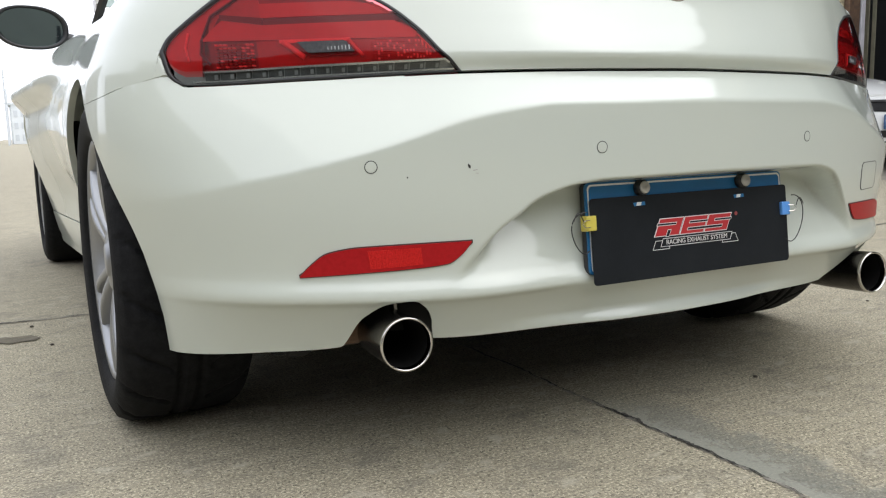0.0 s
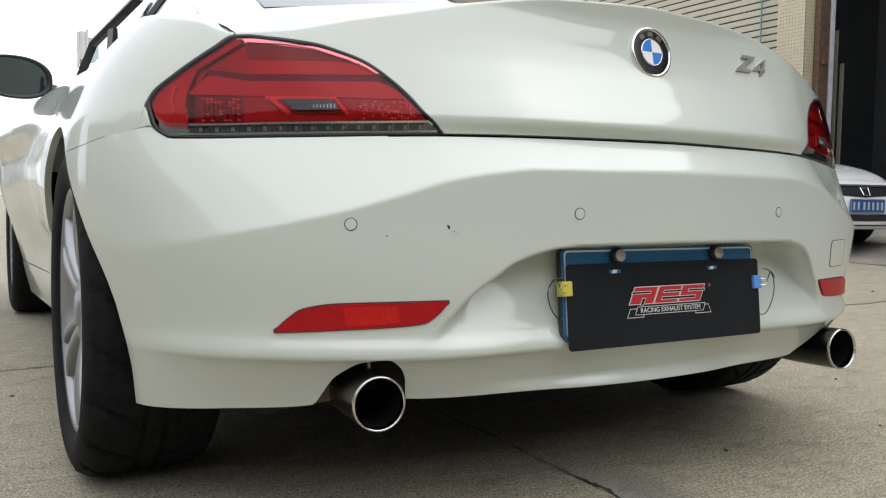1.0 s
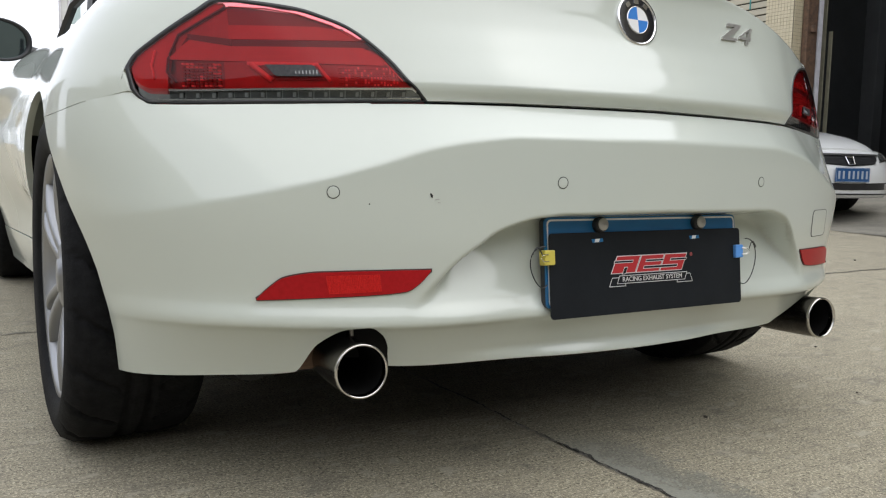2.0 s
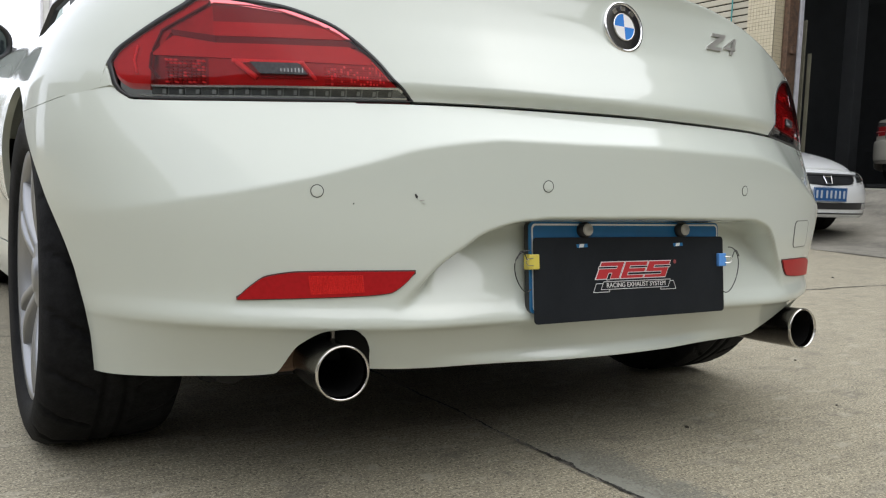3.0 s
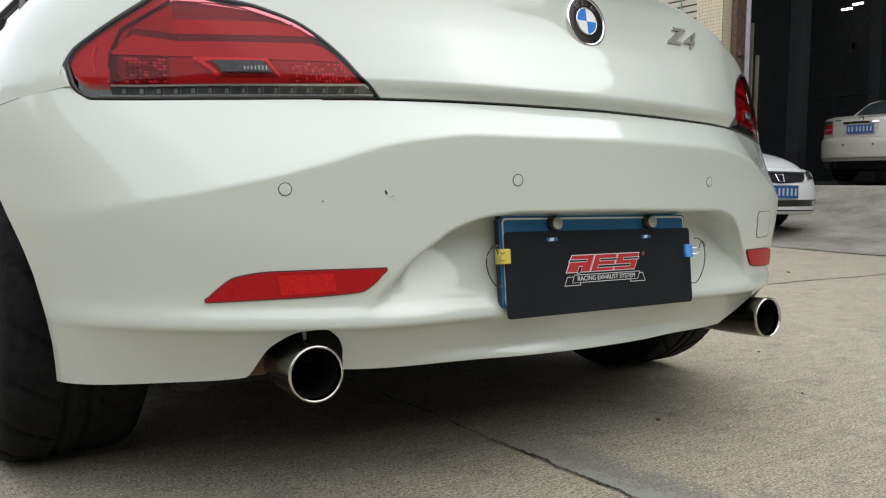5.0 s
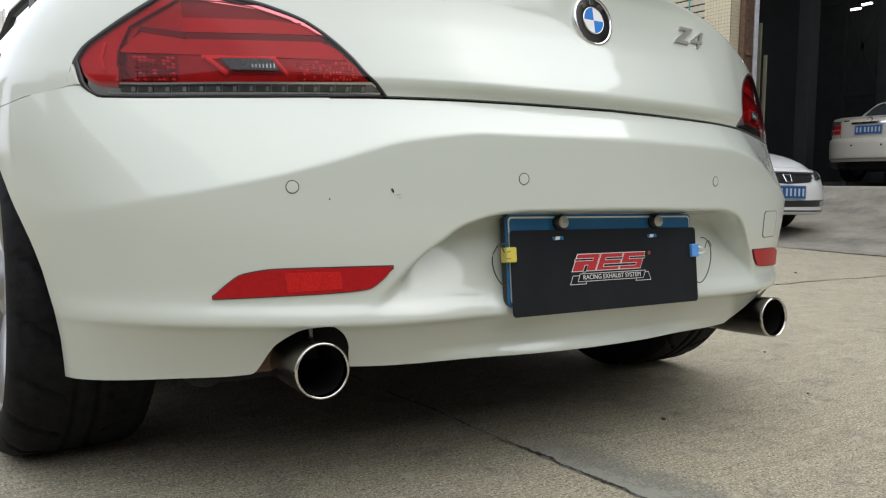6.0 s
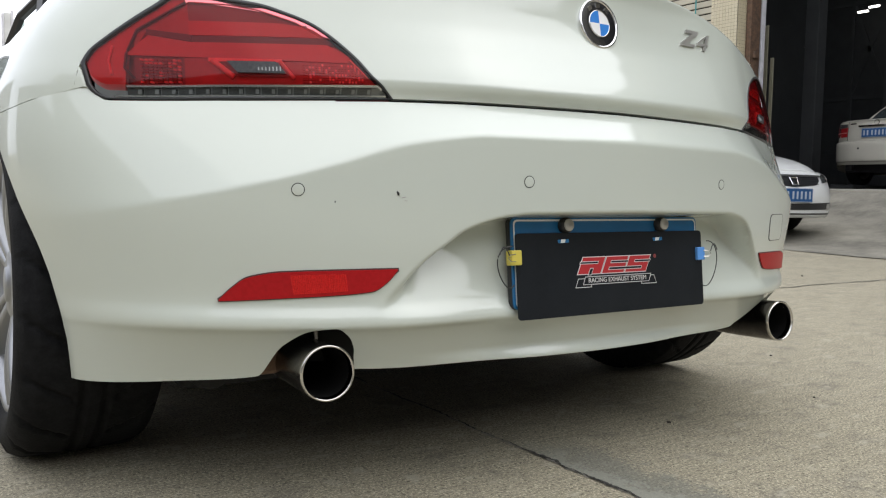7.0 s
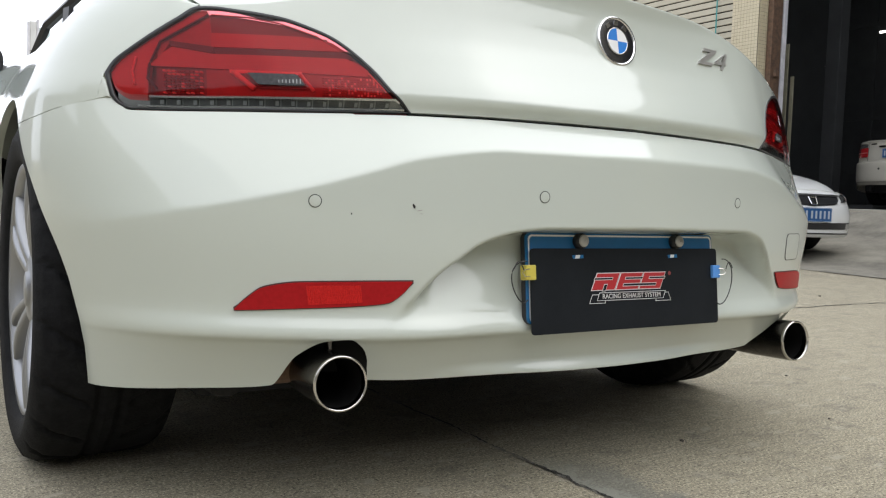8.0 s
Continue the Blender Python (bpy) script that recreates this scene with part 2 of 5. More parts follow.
def boxed(x0, x1, y0, y1, z0, z1, bevel=0.0, m=None):
    return box(bmesh.new(), x0, x1, y0, y1, z0, z1, bevel, m)


def turned(profile, axis="x", steps=48, bm=None, m=None):
    """A surface of revolution: profile rows (along the axis, radius)."""
    bm = bm or bmesh.new()
    rings = []
    for along, radius in profile:
        ring = []
        for i in range(steps):
            a = 2 * math.pi * i / steps
            c, s = radius * math.cos(a), radius * math.sin(a)
            v = Vector({"x": (along, c, s), "y": (c, along, s), "z": (c, s, along)}[axis])
            ring.append(bm.verts.new(m @ v if m else v))
        rings.append(ring)
    for a, b in zip(rings, rings[1:]):
        for i in range(steps):
            bm.faces.new((a[i], a[(i + 1) % steps], b[(i + 1) % steps], b[i]))
    return bm


def grid(points, bm=None, rim=0.0, inward=None):
    """A skin over rows of points; rim folds its border inwards by that depth, along inward(point)."""
    bm = bm or bmesh.new()
    vs = [[bm.verts.new(p) for p in row] for row in points]
    for a, b in zip(vs, vs[1:]):
        for i in range(len(a) - 1):
            try:
                bm.faces.new((a[i], a[i + 1], b[i + 1], b[i]))
            except ValueError:
                pass
    if rim:
        loop = vs[0] + [r[-1] for r in vs[1:]] + vs[-1][-2::-1] + [r[0] for r in vs[-2:0:-1]]
        inner = []
        for v in loop:
            inner.append([bm.verts.new(v.co + inward(v.co) * d) for d in (rim * 0.12, rim)])
        for i in range(len(loop)):
            j = (i + 1) % len(loop)
            a = bm.faces.new((loop[i], loop[j], inner[j][0], inner[i][0]))
            bm.faces.new((inner[i][0], inner[j][0], inner[j][1], inner[i][1]))
            for e in a.edges:
                e.smooth = False
    return bm


def spline(*knots):
    """A smooth curve through (x, y) knots that does not overshoot."""
    xs, ys = [k[0] for k in knots], [k[1] for k in knots]
    d = [(ys[i + 1] - ys[i]) / (xs[i + 1] - xs[i]) for i in range(len(xs) - 1)]
    s = [d[0]] + [0 if d[i] * d[i + 1] <= 0 else 2 * d[i] * d[i + 1] / (d[i] + d[i + 1]) for i in range(len(d) - 1)] + [d[-1]]

    def at(x):
        if x <= xs[0]:
            return ys[0]
        if x >= xs[-1]:
            return ys[-1]
        i = max(k for k in range(len(xs) - 1) if xs[k] <= x)
        h = xs[i + 1] - xs[i]
        t = (x - xs[i]) / h
        return (ys[i] * (1 + 2 * t) * (1 - t) ** 2 + s[i] * h * t * (1 - t) ** 2 + ys[i + 1] * t * t * (3 - 2 * t) + s[i + 1] * h * t * t * (t - 1))
    return at


def ease(t):
    t = min(max(t, 0.0), 1.0)
    return t * t * (3 - 2 * t)


def tube(points, radius, bm=None, steps=6):
    """A thin round rod along a line of points."""
    bm = bm or bmesh.new()
    rings = []
    for i, p in enumerate(points):
        p = Vector(p)
        d = (Vector(points[min(i + 1, len(points) - 1)]) - Vector(points[max(i - 1, 0)])).normalized()
        a = d.orthogonal().normalized() if abs(d.z) > 0.95 else d.cross(Vector((0, 0, 1))).normalized()
        b = d.cross(a)
        rings.append([bm.verts.new(p + radius * (a * math.cos(k * 2 * math.pi / steps) + b * math.sin(k * 2 * math.pi / steps))) for k in range(steps)])
    for a, b in zip(rings, rings[1:]):
        for k in range(steps):
            bm.faces.new((a[k], a[(k + 1) % steps], b[(k + 1) % steps], b[k]))
    bm.faces.new(rings[0]), bm.faces.new(rings[-1])
    return bm


def plate_shape(outline, depth, m):
    """A flat piece: an outline of (x, z) given a thickness along y, set by m."""
    bm = bmesh.new()
    front = [bm.verts.new(m @ Vector((x, 0, z))) for x, z in outline]
    back = [bm.verts.new(m @ Vector((x, depth, z))) for x, z in outline]
    bm.faces.new(front), bm.faces.new(back[::-1])
    for i in range(len(outline)):
        j = (i + 1) % len(outline)
        bm.faces.new((front[i], back[i], back[j], front[j]))
    return bm


def round_rect(w, h, r, n=5):
    out = []
    for cx, cz, a0 in ((w / 2 - r, h / 2 - r, 0), (-w / 2 + r, h / 2 - r, 90), (-w / 2 + r, -h / 2 + r, 180), (w / 2 - r, -h / 2 + r, 270)):
        for k in range(n + 1):
            a = radians(a0 + 90 * k / n)
            out.append((cx + r * math.cos(a), cz + r * math.sin(a)))
    return out


# ---- the place ----
def rise(x, y):
    """The ground is level round the car and climbs to the workshop door."""
    t = min(max((x - 5.2) / 4.2, 0), 1)
    return 0.62 * t ** 2.5


def build_ground():
    xs = [-900, -300, -100, -40, -15, -6, -3, -1, 1, 3, 5.2] + [5.2 + 4.2 * i / 28 for i in range(1, 29)] + [9.6, 12, 20, 60, 300, 900]
    ys = [-900, -300, -60, -15, -5, -2, 0, 2, 4, 6, 8, 12, 20, 40, 100, 300, 900]
    pts = [[(x, y, rise(x, y) if x < 60 else 0.62) for x in xs] for y in ys]
    tagged(part("ground", grid(pts), CONCRETE, smooth=True), "speckled buff concrete yard rising to a workshop", "ground", kind="structure")


def build_joint(name, start, end, width, label, seed):
    """A worn joint between two slabs: a thin jagged crack, crumbled edges."""
    rnd = random.Random(seed)
    a, b = Vector(start), Vector(end)
    n = max(8, int((b - a).length / 0.0045))
    side = Vector((-(b - a).y, (b - a).x)).normalized()
    rows, chips = [], []
    drift = 0
    for i in range(n + 1):
        p = a.lerp(b, i / n)
        drift = drift * 0.98 + rnd.uniform(-1, 1) * width * 0.3
        p = p + side * drift
        z = rise(p.x, p.y)
        w = width * max(0.06, 0.62 + 0.9 * noise.noise((p.x * 9 + seed, p.y * 9, 0.7)) + 0.6 * noise.noise((p.x * 40 + seed, p.y * 40, 0.7)))
        w0, w1 = w * rnd.uniform(0.2, 0.8), w * rnd.uniform(0.2, 0.8)
        rows.append([(*(p - side * w0), z + 0.003), (*(p + side * w1), z + 0.003)])
        e0, e1 = [max(0.3 * w, width * (0.45 + 1.1 * noise.noise((p.x * 30 + s, p.y * 30, seed)) + rnd.uniform(-0.3, 0.3))) for s in (0, 50)]
        chips.append([(*(p - side * e0), z + 0.0015), (*(p + side * e1), z + 0.0015)])
    root = empty(name, label, "joint")
    tagged(root, kind="structure")
    part("crack", grid(rows), JOINT, root)
    part("crumbled_edge", grid(chips), CHIPPED, root)


def build_apron():
    xs = [6.0 + 3.44 * i / 24 for i in range(25)]
    ys = [-6 + 21 * i / 42 for i in range(43)]
    pts = [[(x + (0.12 * math.sin(y * 1.7) if x < 6.1 else 0), y, rise(x, y) + 0.005) for x in xs] for y in ys]
    tagged(part("apron", grid(pts), APRON, smooth=True), "stained concrete apron to the workshop door, darkened for the building's shade", "apron", kind="structure")


build_ground()
build_apron()
build_joint("slab_joint", (-0.03, 6.0), (-0.03, -1.6), 0.007, "cracked joint with ragged grey mortar", 1)
build_joint("slab_joint", (-14, 2.2), (5.9, 1.9), 0.011, "straight dark joint between concrete slabs", 2)


def build_pebble(x, y, r, seed):
    bm = bmesh.new()
    bmesh.ops.create_icosphere(bm, subdivisions=2, radius=r)
    for v in bm.verts:
        v.co *= 0.85 + 0.35 * noise.noise(v.co / r * 1.3 + Vector((seed, 0, 0)))
        v.co.z *= 0.6
    ob = part("pebble", bm, mat("pebble_dark", (0.07, 0.06, 0.05), 0.9), smooth=True)
    ob.location = (x, y, r * 0.35)
    tagged(ob, "small dark pebble lying on the concrete", "pebble", "loose pebbles")


for k, (x, y, r) in enumerate(((0.382, 0.382, 0.006), (3.62, 2.32, 0.012), (3.9, 2.30, 0.010), (-1.02, 1.9, 0.007), (-0.98, 1.62, 0.006), (0.9, 0.35, 0.004), (1.3, 0.75, 0.005))):
    build_pebble(x, y, r, k)


def build_pit(x, y, size, seed):
    """A shallow ragged patch where the concrete skin has flaked off."""
    rnd = random.Random(seed)
    bm = bmesh.new()
    ring = [bm.verts.new((x + size * (0.6 + 0.5 * rnd.random()) * math.cos(a) * 1.6, y + size * (0.6 + 0.5 * rnd.random()) * math.sin(a), 0.003)) for a in [2 * math.pi * i / 22 for i in range(22)]]
    bm.faces.new(ring)
    tagged(part("flaked_patch", bm, FLAKED), "flaked rough patch in the concrete", "patch", "flaked patches", kind="structure")


build_pit(-1.07, 1.74, 0.05, 4)
build_pit(-1.16, 1.66, 0.03, 5)

WX = 9.4


def build_workshop():
    """A tiled pillar between a roller shutter and the open door of a dark workshop."""
    tagged(part("wall_lintel", boxed(WX + 0.02, WX + 0.45, -8, 7.0, 8.3, 9.4), GROUT), "plain rendered lintel over the tall door", "wall", kind="structure")
    tagged(part("wall_upper", boxed(WX + 0.02, WX + 0.45, 7.0, 17, 6.4, 9.4), GROUT), "plain rendered wall over the workshop door", "wall", kind="structure")
    tagged(part("wall_end", boxed(WX + 0.02, WX + 0.45, 15, 17, 0.55, 6.4), GROUT), "plain rendered end wall", "wall", kind="structure")
    pillar = tagged(part("pillar", boxed(WX + 0.006, WX + 0.42, 7.02, 7.48, 0.5, 6.4), GROUT), "pillar clad in small cream mosaic tiles", "pillar", kind="structure")
    bm = bmesh.new()
    step, gap = 0.052, 0.006
    for k in range(int(3.2 / step)):
        z = 0.63 + k * step
        for j in range(9):
            y = 7.02 + j * step
            box(bm, WX, WX + 0.012, y + gap / 2, y + step - gap / 2, z, z + step - gap)
        for j in range(4):
            x = WX + 0.02 + j * step
            box(bm, x + gap / 2, x + step - gap / 2, 7.012, 7.025, z, z + step - gap)
    tagged(part("mosaic_tiles", bm, TILE, pillar), kind="stuff")
    shutter = empty("roller_shutter", "closed beige steel roller shutter with ribbed slats", "shutter", WX + 0.12, 7.5, 0)
    tagged(shutter, kind="structure")
    one = boxed(-0.006, 0.014, 0, 7.5, 0, 0.086, 0.008)
    slat = part("slat", one, SHUTTER, shutter)
    for k in range(1, 55):
        s = new("slat", slat.data)
        s.parent, s.location = shutter, (0, 0, k * 0.104)
    for o in shutter.children:
        o.location.z += 0.6
    tagged(part("shutter_backing", boxed(0.02, 0.05, 0, 7.5, 0.5, 6.4), JOINT, shutter))
    cable = tube([(WX + 0.06, 7.83, 4.5), (WX + 0.06, 7.83, 2.98)], 0.012)
    tagged(part("cable", cable, mat("cable_teal", (0.06, 0.28, 0.27), 0.5)), "teal cable hanging down the shutter", "cable")
    cable = tube([(WX + 0.06, 8.3, 3.1), (WX + 0.06, 8.3, 2.5)], 0.006)
    tagged(part("cable", cable, mat("cable_teal", (0.06, 0.28, 0.27), 0.5)), "short teal cable end on the shutter", "cable")
    frame_ob = empty("door_frame", "rusted steel door jamb with a pale painted post", "door frame", WX + 0.25, 6.94, 0.55)
    tagged(frame_ob, kind="structure")
    part("rusted_jamb", boxed(-0.06, 0.16, -0.03, 0.06, 0, 5.8, 0.006), RUST, frame_ob, "rusted brown steel jamb")
    part("post", boxed(0.19, 0.27, -0.04, -0.005, 0, 5.8, 0.006), POST, frame_ob, "pale lilac painted post")
    for z in (1.05, 2.0):
        part("hinge", boxed(0.0, 0.10, -0.075, -0.03, z, z + 0.10, 0.01), RUST, frame_ob, "rusted hinge")
    tagged(part("threshold", boxed(WX - 0.05, WX + 0.055, -8, 6.88, 0.60, 0.634, 0.006), mat("threshold_concrete", (0.42, 0.40, 0.34), 0.9, scale=3, var=0.5, fine=0.3)), "pale worn concrete threshold of the workshop door", "threshold", kind="structure")
    # the hall behind
    tagged(part("workshop_floor", boxed(WX + 0.06, 24, -8, 16, 0.40, 0.626), mat("workshop_floor", (0.16, 0.15, 0.135), 0.7, scale=1.5, var=0.5), None), "dusty dark workshop floor", "floor", kind="structure")
    tagged(part("wall_back", boxed(24, 24.3, -8, 16, 0.4, 9), DARKWALL), "back wall of the workshop, the hall's shade in its colour", "wall", kind="structure")
    tagged(part("wall_north", boxed(WX + 0.45, 24, 10.5, 10.7, 0.4, 9), DARKWALL), "side wall of the workshop, the hall's shade in its colour", "wall", kind="structure")
    tagged(part("wall_far_south", boxed(WX + 0.45, 24, -8.3, -8, 0.4, 9), DARKWALL), "far side wall of the workshop, the hall's shade in its colour", "wall", kind="structure")
    tagged(part("ceiling", boxed(WX + 0.02, 24.3, -8.3, 17, 9, 9.2), DARKWALL), "workshop ceiling, the hall's shade in its colour", "ceiling", kind="structure")
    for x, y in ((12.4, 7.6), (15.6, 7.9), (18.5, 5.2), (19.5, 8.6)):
        tagged(part("steel_column", boxed(x, x + 0.25, y, y + 0.25, 0.62, 9, 0.01), DARKSTEEL), "steel column inside the workshop, shade in its dark colour", "column", "workshop columns")
    for x, y, z in ((16.5, 9.16, 4.51), (16.5, 8.92, 4.58), (17.6, 9.30, 4.80), (19.0, 9.49, 4.46), (15.0, 9.39, 3.61)):
        lamp = empty("ceiling_light", "lit strip light hanging in the workshop", "ceiling light", x, y, z, group="workshop lights")
        part("tube", boxed(-0.025, 0.025, -0.11, 0.11, -0.015, 0.02, 0.005), LIGHT, lamp)
        part("housing", boxed(-0.05, 0.05, -0.14, 0.14, 0.022, 0.05, 0.005), DARKSTEEL, lamp)
        part("hanger", tube([(0, 0, 0.07), (0, 0, 9.0 - z)], 0.008), DARKSTEEL, lamp)

    # a bright clerestory pane far inside, pale boards by the jamb, a tall dark sliding panel with cross bracing
    tagged(part("window_1", boxed(23.9, 23.99, 11.62 - 0.18 - 1.2, 11.62 + 0.18 - 1.2, 4.25, 4.75, 0.01), glowing("far_daylight", (0.9, 0.95, 1.0), 1.0)), "small bright window in the dark back wall", "window", kind="structure")
    boards = empty("leaning_boards", "pale weathered boards standing behind the jamb", "boards", 10.45, 7.25, 0.627)
    for k, (dy, h) in enumerate(((0.0, 2.55), (0.075, 2.30), (-0.07, 2.05))):
        part("board", boxed(k * 0.03, k * 0.03 + 0.02, dy - 0.03, dy + 0.03, 0, h, 0.003), mat("old_board", (0.30, 0.28, 0.20), 0.8, scale=6, var=0.6, fine=0.3), boards)
    panel = empty("sliding_panel", "tall steel sliding door panel with diagonal bracing, shade in its dark colour", "door panel", 17.2, 9.4, 0.627)
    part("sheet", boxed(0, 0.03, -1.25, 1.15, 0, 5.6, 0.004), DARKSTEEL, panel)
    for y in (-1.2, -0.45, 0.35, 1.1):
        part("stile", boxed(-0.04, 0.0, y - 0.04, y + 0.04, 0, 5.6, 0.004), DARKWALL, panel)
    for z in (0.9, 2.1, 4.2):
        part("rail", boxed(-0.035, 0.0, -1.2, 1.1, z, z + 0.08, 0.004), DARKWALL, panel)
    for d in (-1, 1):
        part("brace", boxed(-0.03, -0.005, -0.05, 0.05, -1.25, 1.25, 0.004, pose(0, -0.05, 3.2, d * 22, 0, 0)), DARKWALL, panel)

    # unseen wall behind the camera, added to cut the low sky light
    tagged(part("wall_unseen_back", boxed(-14.4, 9.4, -11.4, -11, 0, 6.0), mat("unseen_back_wall", (0.26, 0.26, 0.235), 0.9, scale=0.8, var=0.5), None), "unseen plain wall behind the camera, added to block low sky", "wall", kind="structure")
    # unseen filler wall: keeps a strip of sky out of the bumper's reflection
    tagged(part("wall_unseen_corner", boxed(WX + 0.02, WX + 0.45, -11.4, -8, 0, 9.4), GROUT), "unseen plain wall added to close a sky gap in the reflections", "wall", kind="structure")
    # three unseen walls on the left, added as something for the paint to mirror
    street = mat("unseen_left_wall", (0.30, 0.30, 0.28), 0.9, scale=0.8, var=0.5)
    tagged(part("wall_unseen_left", boxed(-14.4, -14, -11, 1.0, 0, 7.2), street), "unseen plain wall on the left, added for the paint to reflect", "wall", kind="structure")
    tagged(part("wall_unseen_far", boxed(-9.4, -9, 14.2, 75, 0, 5.2), street), "unseen plain wall ahead on the left, added for the flank to reflect", "wall", kind="structure")
    tagged(part("wall_unseen_low", boxed(-14.4, -14, 1.0, 14, 0, 4.6), street), "lower unseen plain wall on the left, added for the paint to reflect", "wall", kind="structure")


build_workshop()


# ---- the white roadster ----
REAR, DEEP, POW = 0.155, 0.55, 0.40
AXLE_R, AXLE_F, HUB_Z, ARCH = 0.885, 3.385, 0.325, 0.354
half_width = spline((0.14, 0.842), (0.21, 0.860), (0.33, 0.888), (0.41, 0.908), (0.5, 0.928), (0.58, 0.934), (0.66, 0.928), (0.72, 0.908), (0.78, 0.878), (0.83, 0.842), (0.87, 0.80), (0.91, 0.735), (0.95, 0.62))
crease_z = spline((0, 0.606), (0.30, 0.604), (0.36, 0.598), (0.44, 0.584), (0.52, 0.558), (0.60, 0.533), (0.73, 0.500), (0.87, 0.468))
seam_z = spline((0, 0.658), (0.227, 0.656), (0.44, 0.653), (0.658, 0.6445), (0.808, 0.640), (0.827, 0.652), (0.839, 0.662), (0.894, 0.642), (0.931, 0.623))
lid_seam = spline((0, 0.658), (0.227, 0.656), (0.44, 0.653), (0.658, 0.6465), (0.75, 0.6465), (0.82, 0.650), (0.86, 0.649), (0.894, 0.641), (0.931, 0.623))
recess_left = spline((0, 0.485), (0.20, 0.483), (0.265, 0.478), (0.289, 0.473), (0.31, 0.467), (0.336, 0.457), (0.363, 0.438), (0.391, 0.419), (0.435, 0.378), (0.466, 0.351), (0.52, 0.318))
recess_right = spline((0, 0.485), (0.29, 0.4835), (0.3226, 0.479), (0.3585, 0.469), (0.381, 0.451), (0.406, 0.421), (0.445, 0.377), (0.465, 0.348), (0.51, 0.318))
low_edge = spline((0, 0.230), (0.34, 0.232), (0.488, 0.237), (0.4925, 0.272), (0.505, 0.295), (0.526, 0.308), (0.555, 0.305), (0.592, 0.279), (0.623, 0.227), (0.73, 0.217), (0.84, 0.205))
low_edge_right = spline((0, 0.230), (0.34, 0.232), (0.424, 0.236), (0.431, 0.241), (0.48, 0.267), (0.53, 0.291), (0.556, 0.305), (0.585, 0.301), (0.603, 0.279), (0.626, 0.227), (0.73, 0.217), (0.84, 0.205))
low_form = spline((0.15, 0.070), (0.22, 0.049), (0.27, 0.024), (0.300, 0.003), (0.3105, -0.008), (0.316, -0.0085), (0.346, 0.002), (0.36, 0.003), (0.45, 0.0), (0.7, 0.0))
lid_form = spline((0.64, 0.046), (0.657, 0.046), (0.676, 0.034), (0.682, 0.0325), (0.690, 0.036), (0.74, 0.066), (0.79, 0.092), (0.83, 0.103), (0.87, 0.107), (0.905, 0.100))
lip_z = spline((0, 0.905), (0.2, 0.896), (0.35, 0.874), (0.45, 0.852), (0.55, 0.833), (0.64, 0.814), (0.72, 0.808))
lamp_top = spline((0.432, 0.656), (0.450, 0.676), (0.462, 0.688), (0.48, 0.713), (0.497, 0.732), (0.52, 0.753), (0.542, 0.768), (0.573, 0.781), (0.604, 0.791), (0.635, 0.796), (0.666, 0.800), (0.695, 0.803), (0.714, 0.802), (0.741, 0.784), (0.773, 0.760), (0.803, 0.735), (0.826, 0.713), (0.836, 0.695))
lamp_low = spline((0.432, 0.6555), (0.654, 0.648), (0.79, 0.643), (0.808, 0.643), (0.819, 0.648), (0.829, 0.659), (0.834, 0.677), (0.836, 0.694))


shoulder = spline((0.36, 0.806), (0.45, 0.822), (0.6, 0.852), (0.9, 0.885), (1.4, 0.895), (2.2, 0.875), (3.0, 0.80), (3.7, 0.72), (4.2, 0.58))


def form(x, z):
    """How far the tail's skin stands back from the plain plan curve at height z."""
    recess_top, bottom = (recess_left, low_edge) if x < 0 else (recess_right, low_edge_right)
    x = abs(x)
    y = low_form(z)
    over = z - crease_z(x)
    if over > -0.005:
        steep = 0.75 * (1 - (x / 0.93) ** 2) + 0.20
        y += steep * (over if over > 0.005 else (over + 0.005) ** 2 / 0.02)
    # hollow for the number plate
    below = 0.045 * ease((0.50 - x) / 0.30)
    inner = 0.070 * ease((0.50 - x) / 0.12)
    depth = ease((recess_top(x) - z) / (0.014 + 0.014 * ease((x - 0.28) / 0.15))) * (below + (inner - below) * ease((z - 0.312) / 0.15))
    # the bottom edge turns out into a thin flange between the exhausts
    flange = 0.019 * ease((bottom(x) + 0.024 - z) / 0.024) * ease((0.42 - x) / 0.30)
    return y + depth - flange


def lid_back(x, z):
    """The upper skin starts where the bumper ends and has the lid's own hollow form."""
    x = min(abs(x), 0.93)
    seam = lid_seam(x)
    start = (0.75 * (1 - (x / 0.93) ** 2) + 0.20) * (seam - crease_z(x))
    return start + (lid_form(z) - 0.046) * (1 - ease((x - 0.1) / 0.65))


def skin(c, z, upper=False):
    """A point of the body's skin: c runs round the tail (0 in the middle, 1 at the flank, then metres along it)."""
    k = abs(c)
    a = half_width(z)
    if k <= 1:
        s = math.sin(k * math.pi / 2)
        x = a * s
        y = REAR + DEEP * (1 - max(0.0, 1 - s * s) ** POW)
        fade = 1 - ease((k - 0.55) / 0.45)
        y += (lid_back(x, z) if upper else form(math.copysign(x, c), z)) * fade
    else:
        y = REAR + DEEP + (k - 1)
        x = a * flank(y, z)
    return Vector((math.copysign(x, c), y, z))


def flank(y, z):
    """The flank is drawn in along the door, most of all below the waist, and narrows to the nose."""
    mid = math.exp(-((y - 2.1) / 0.62) ** 2)
    tuck = 0.04 + 0.05 * math.exp(-((z - 0.36) / 0.11) ** 2) - 0.014 * math.exp(-((z - 0.62) / 0.06) ** 2)
    return 1 + 0.10 * ease((z - 0.66) / 0.10) * ease(y - 1.2) * (1 - ease((y - 3.2) / 0.9)) + 0.012 * math.exp(-((y - 3.3) / 0.4) ** 2) - mid * tuck - 0.16 * ease((y - 3.5) / 0.9)


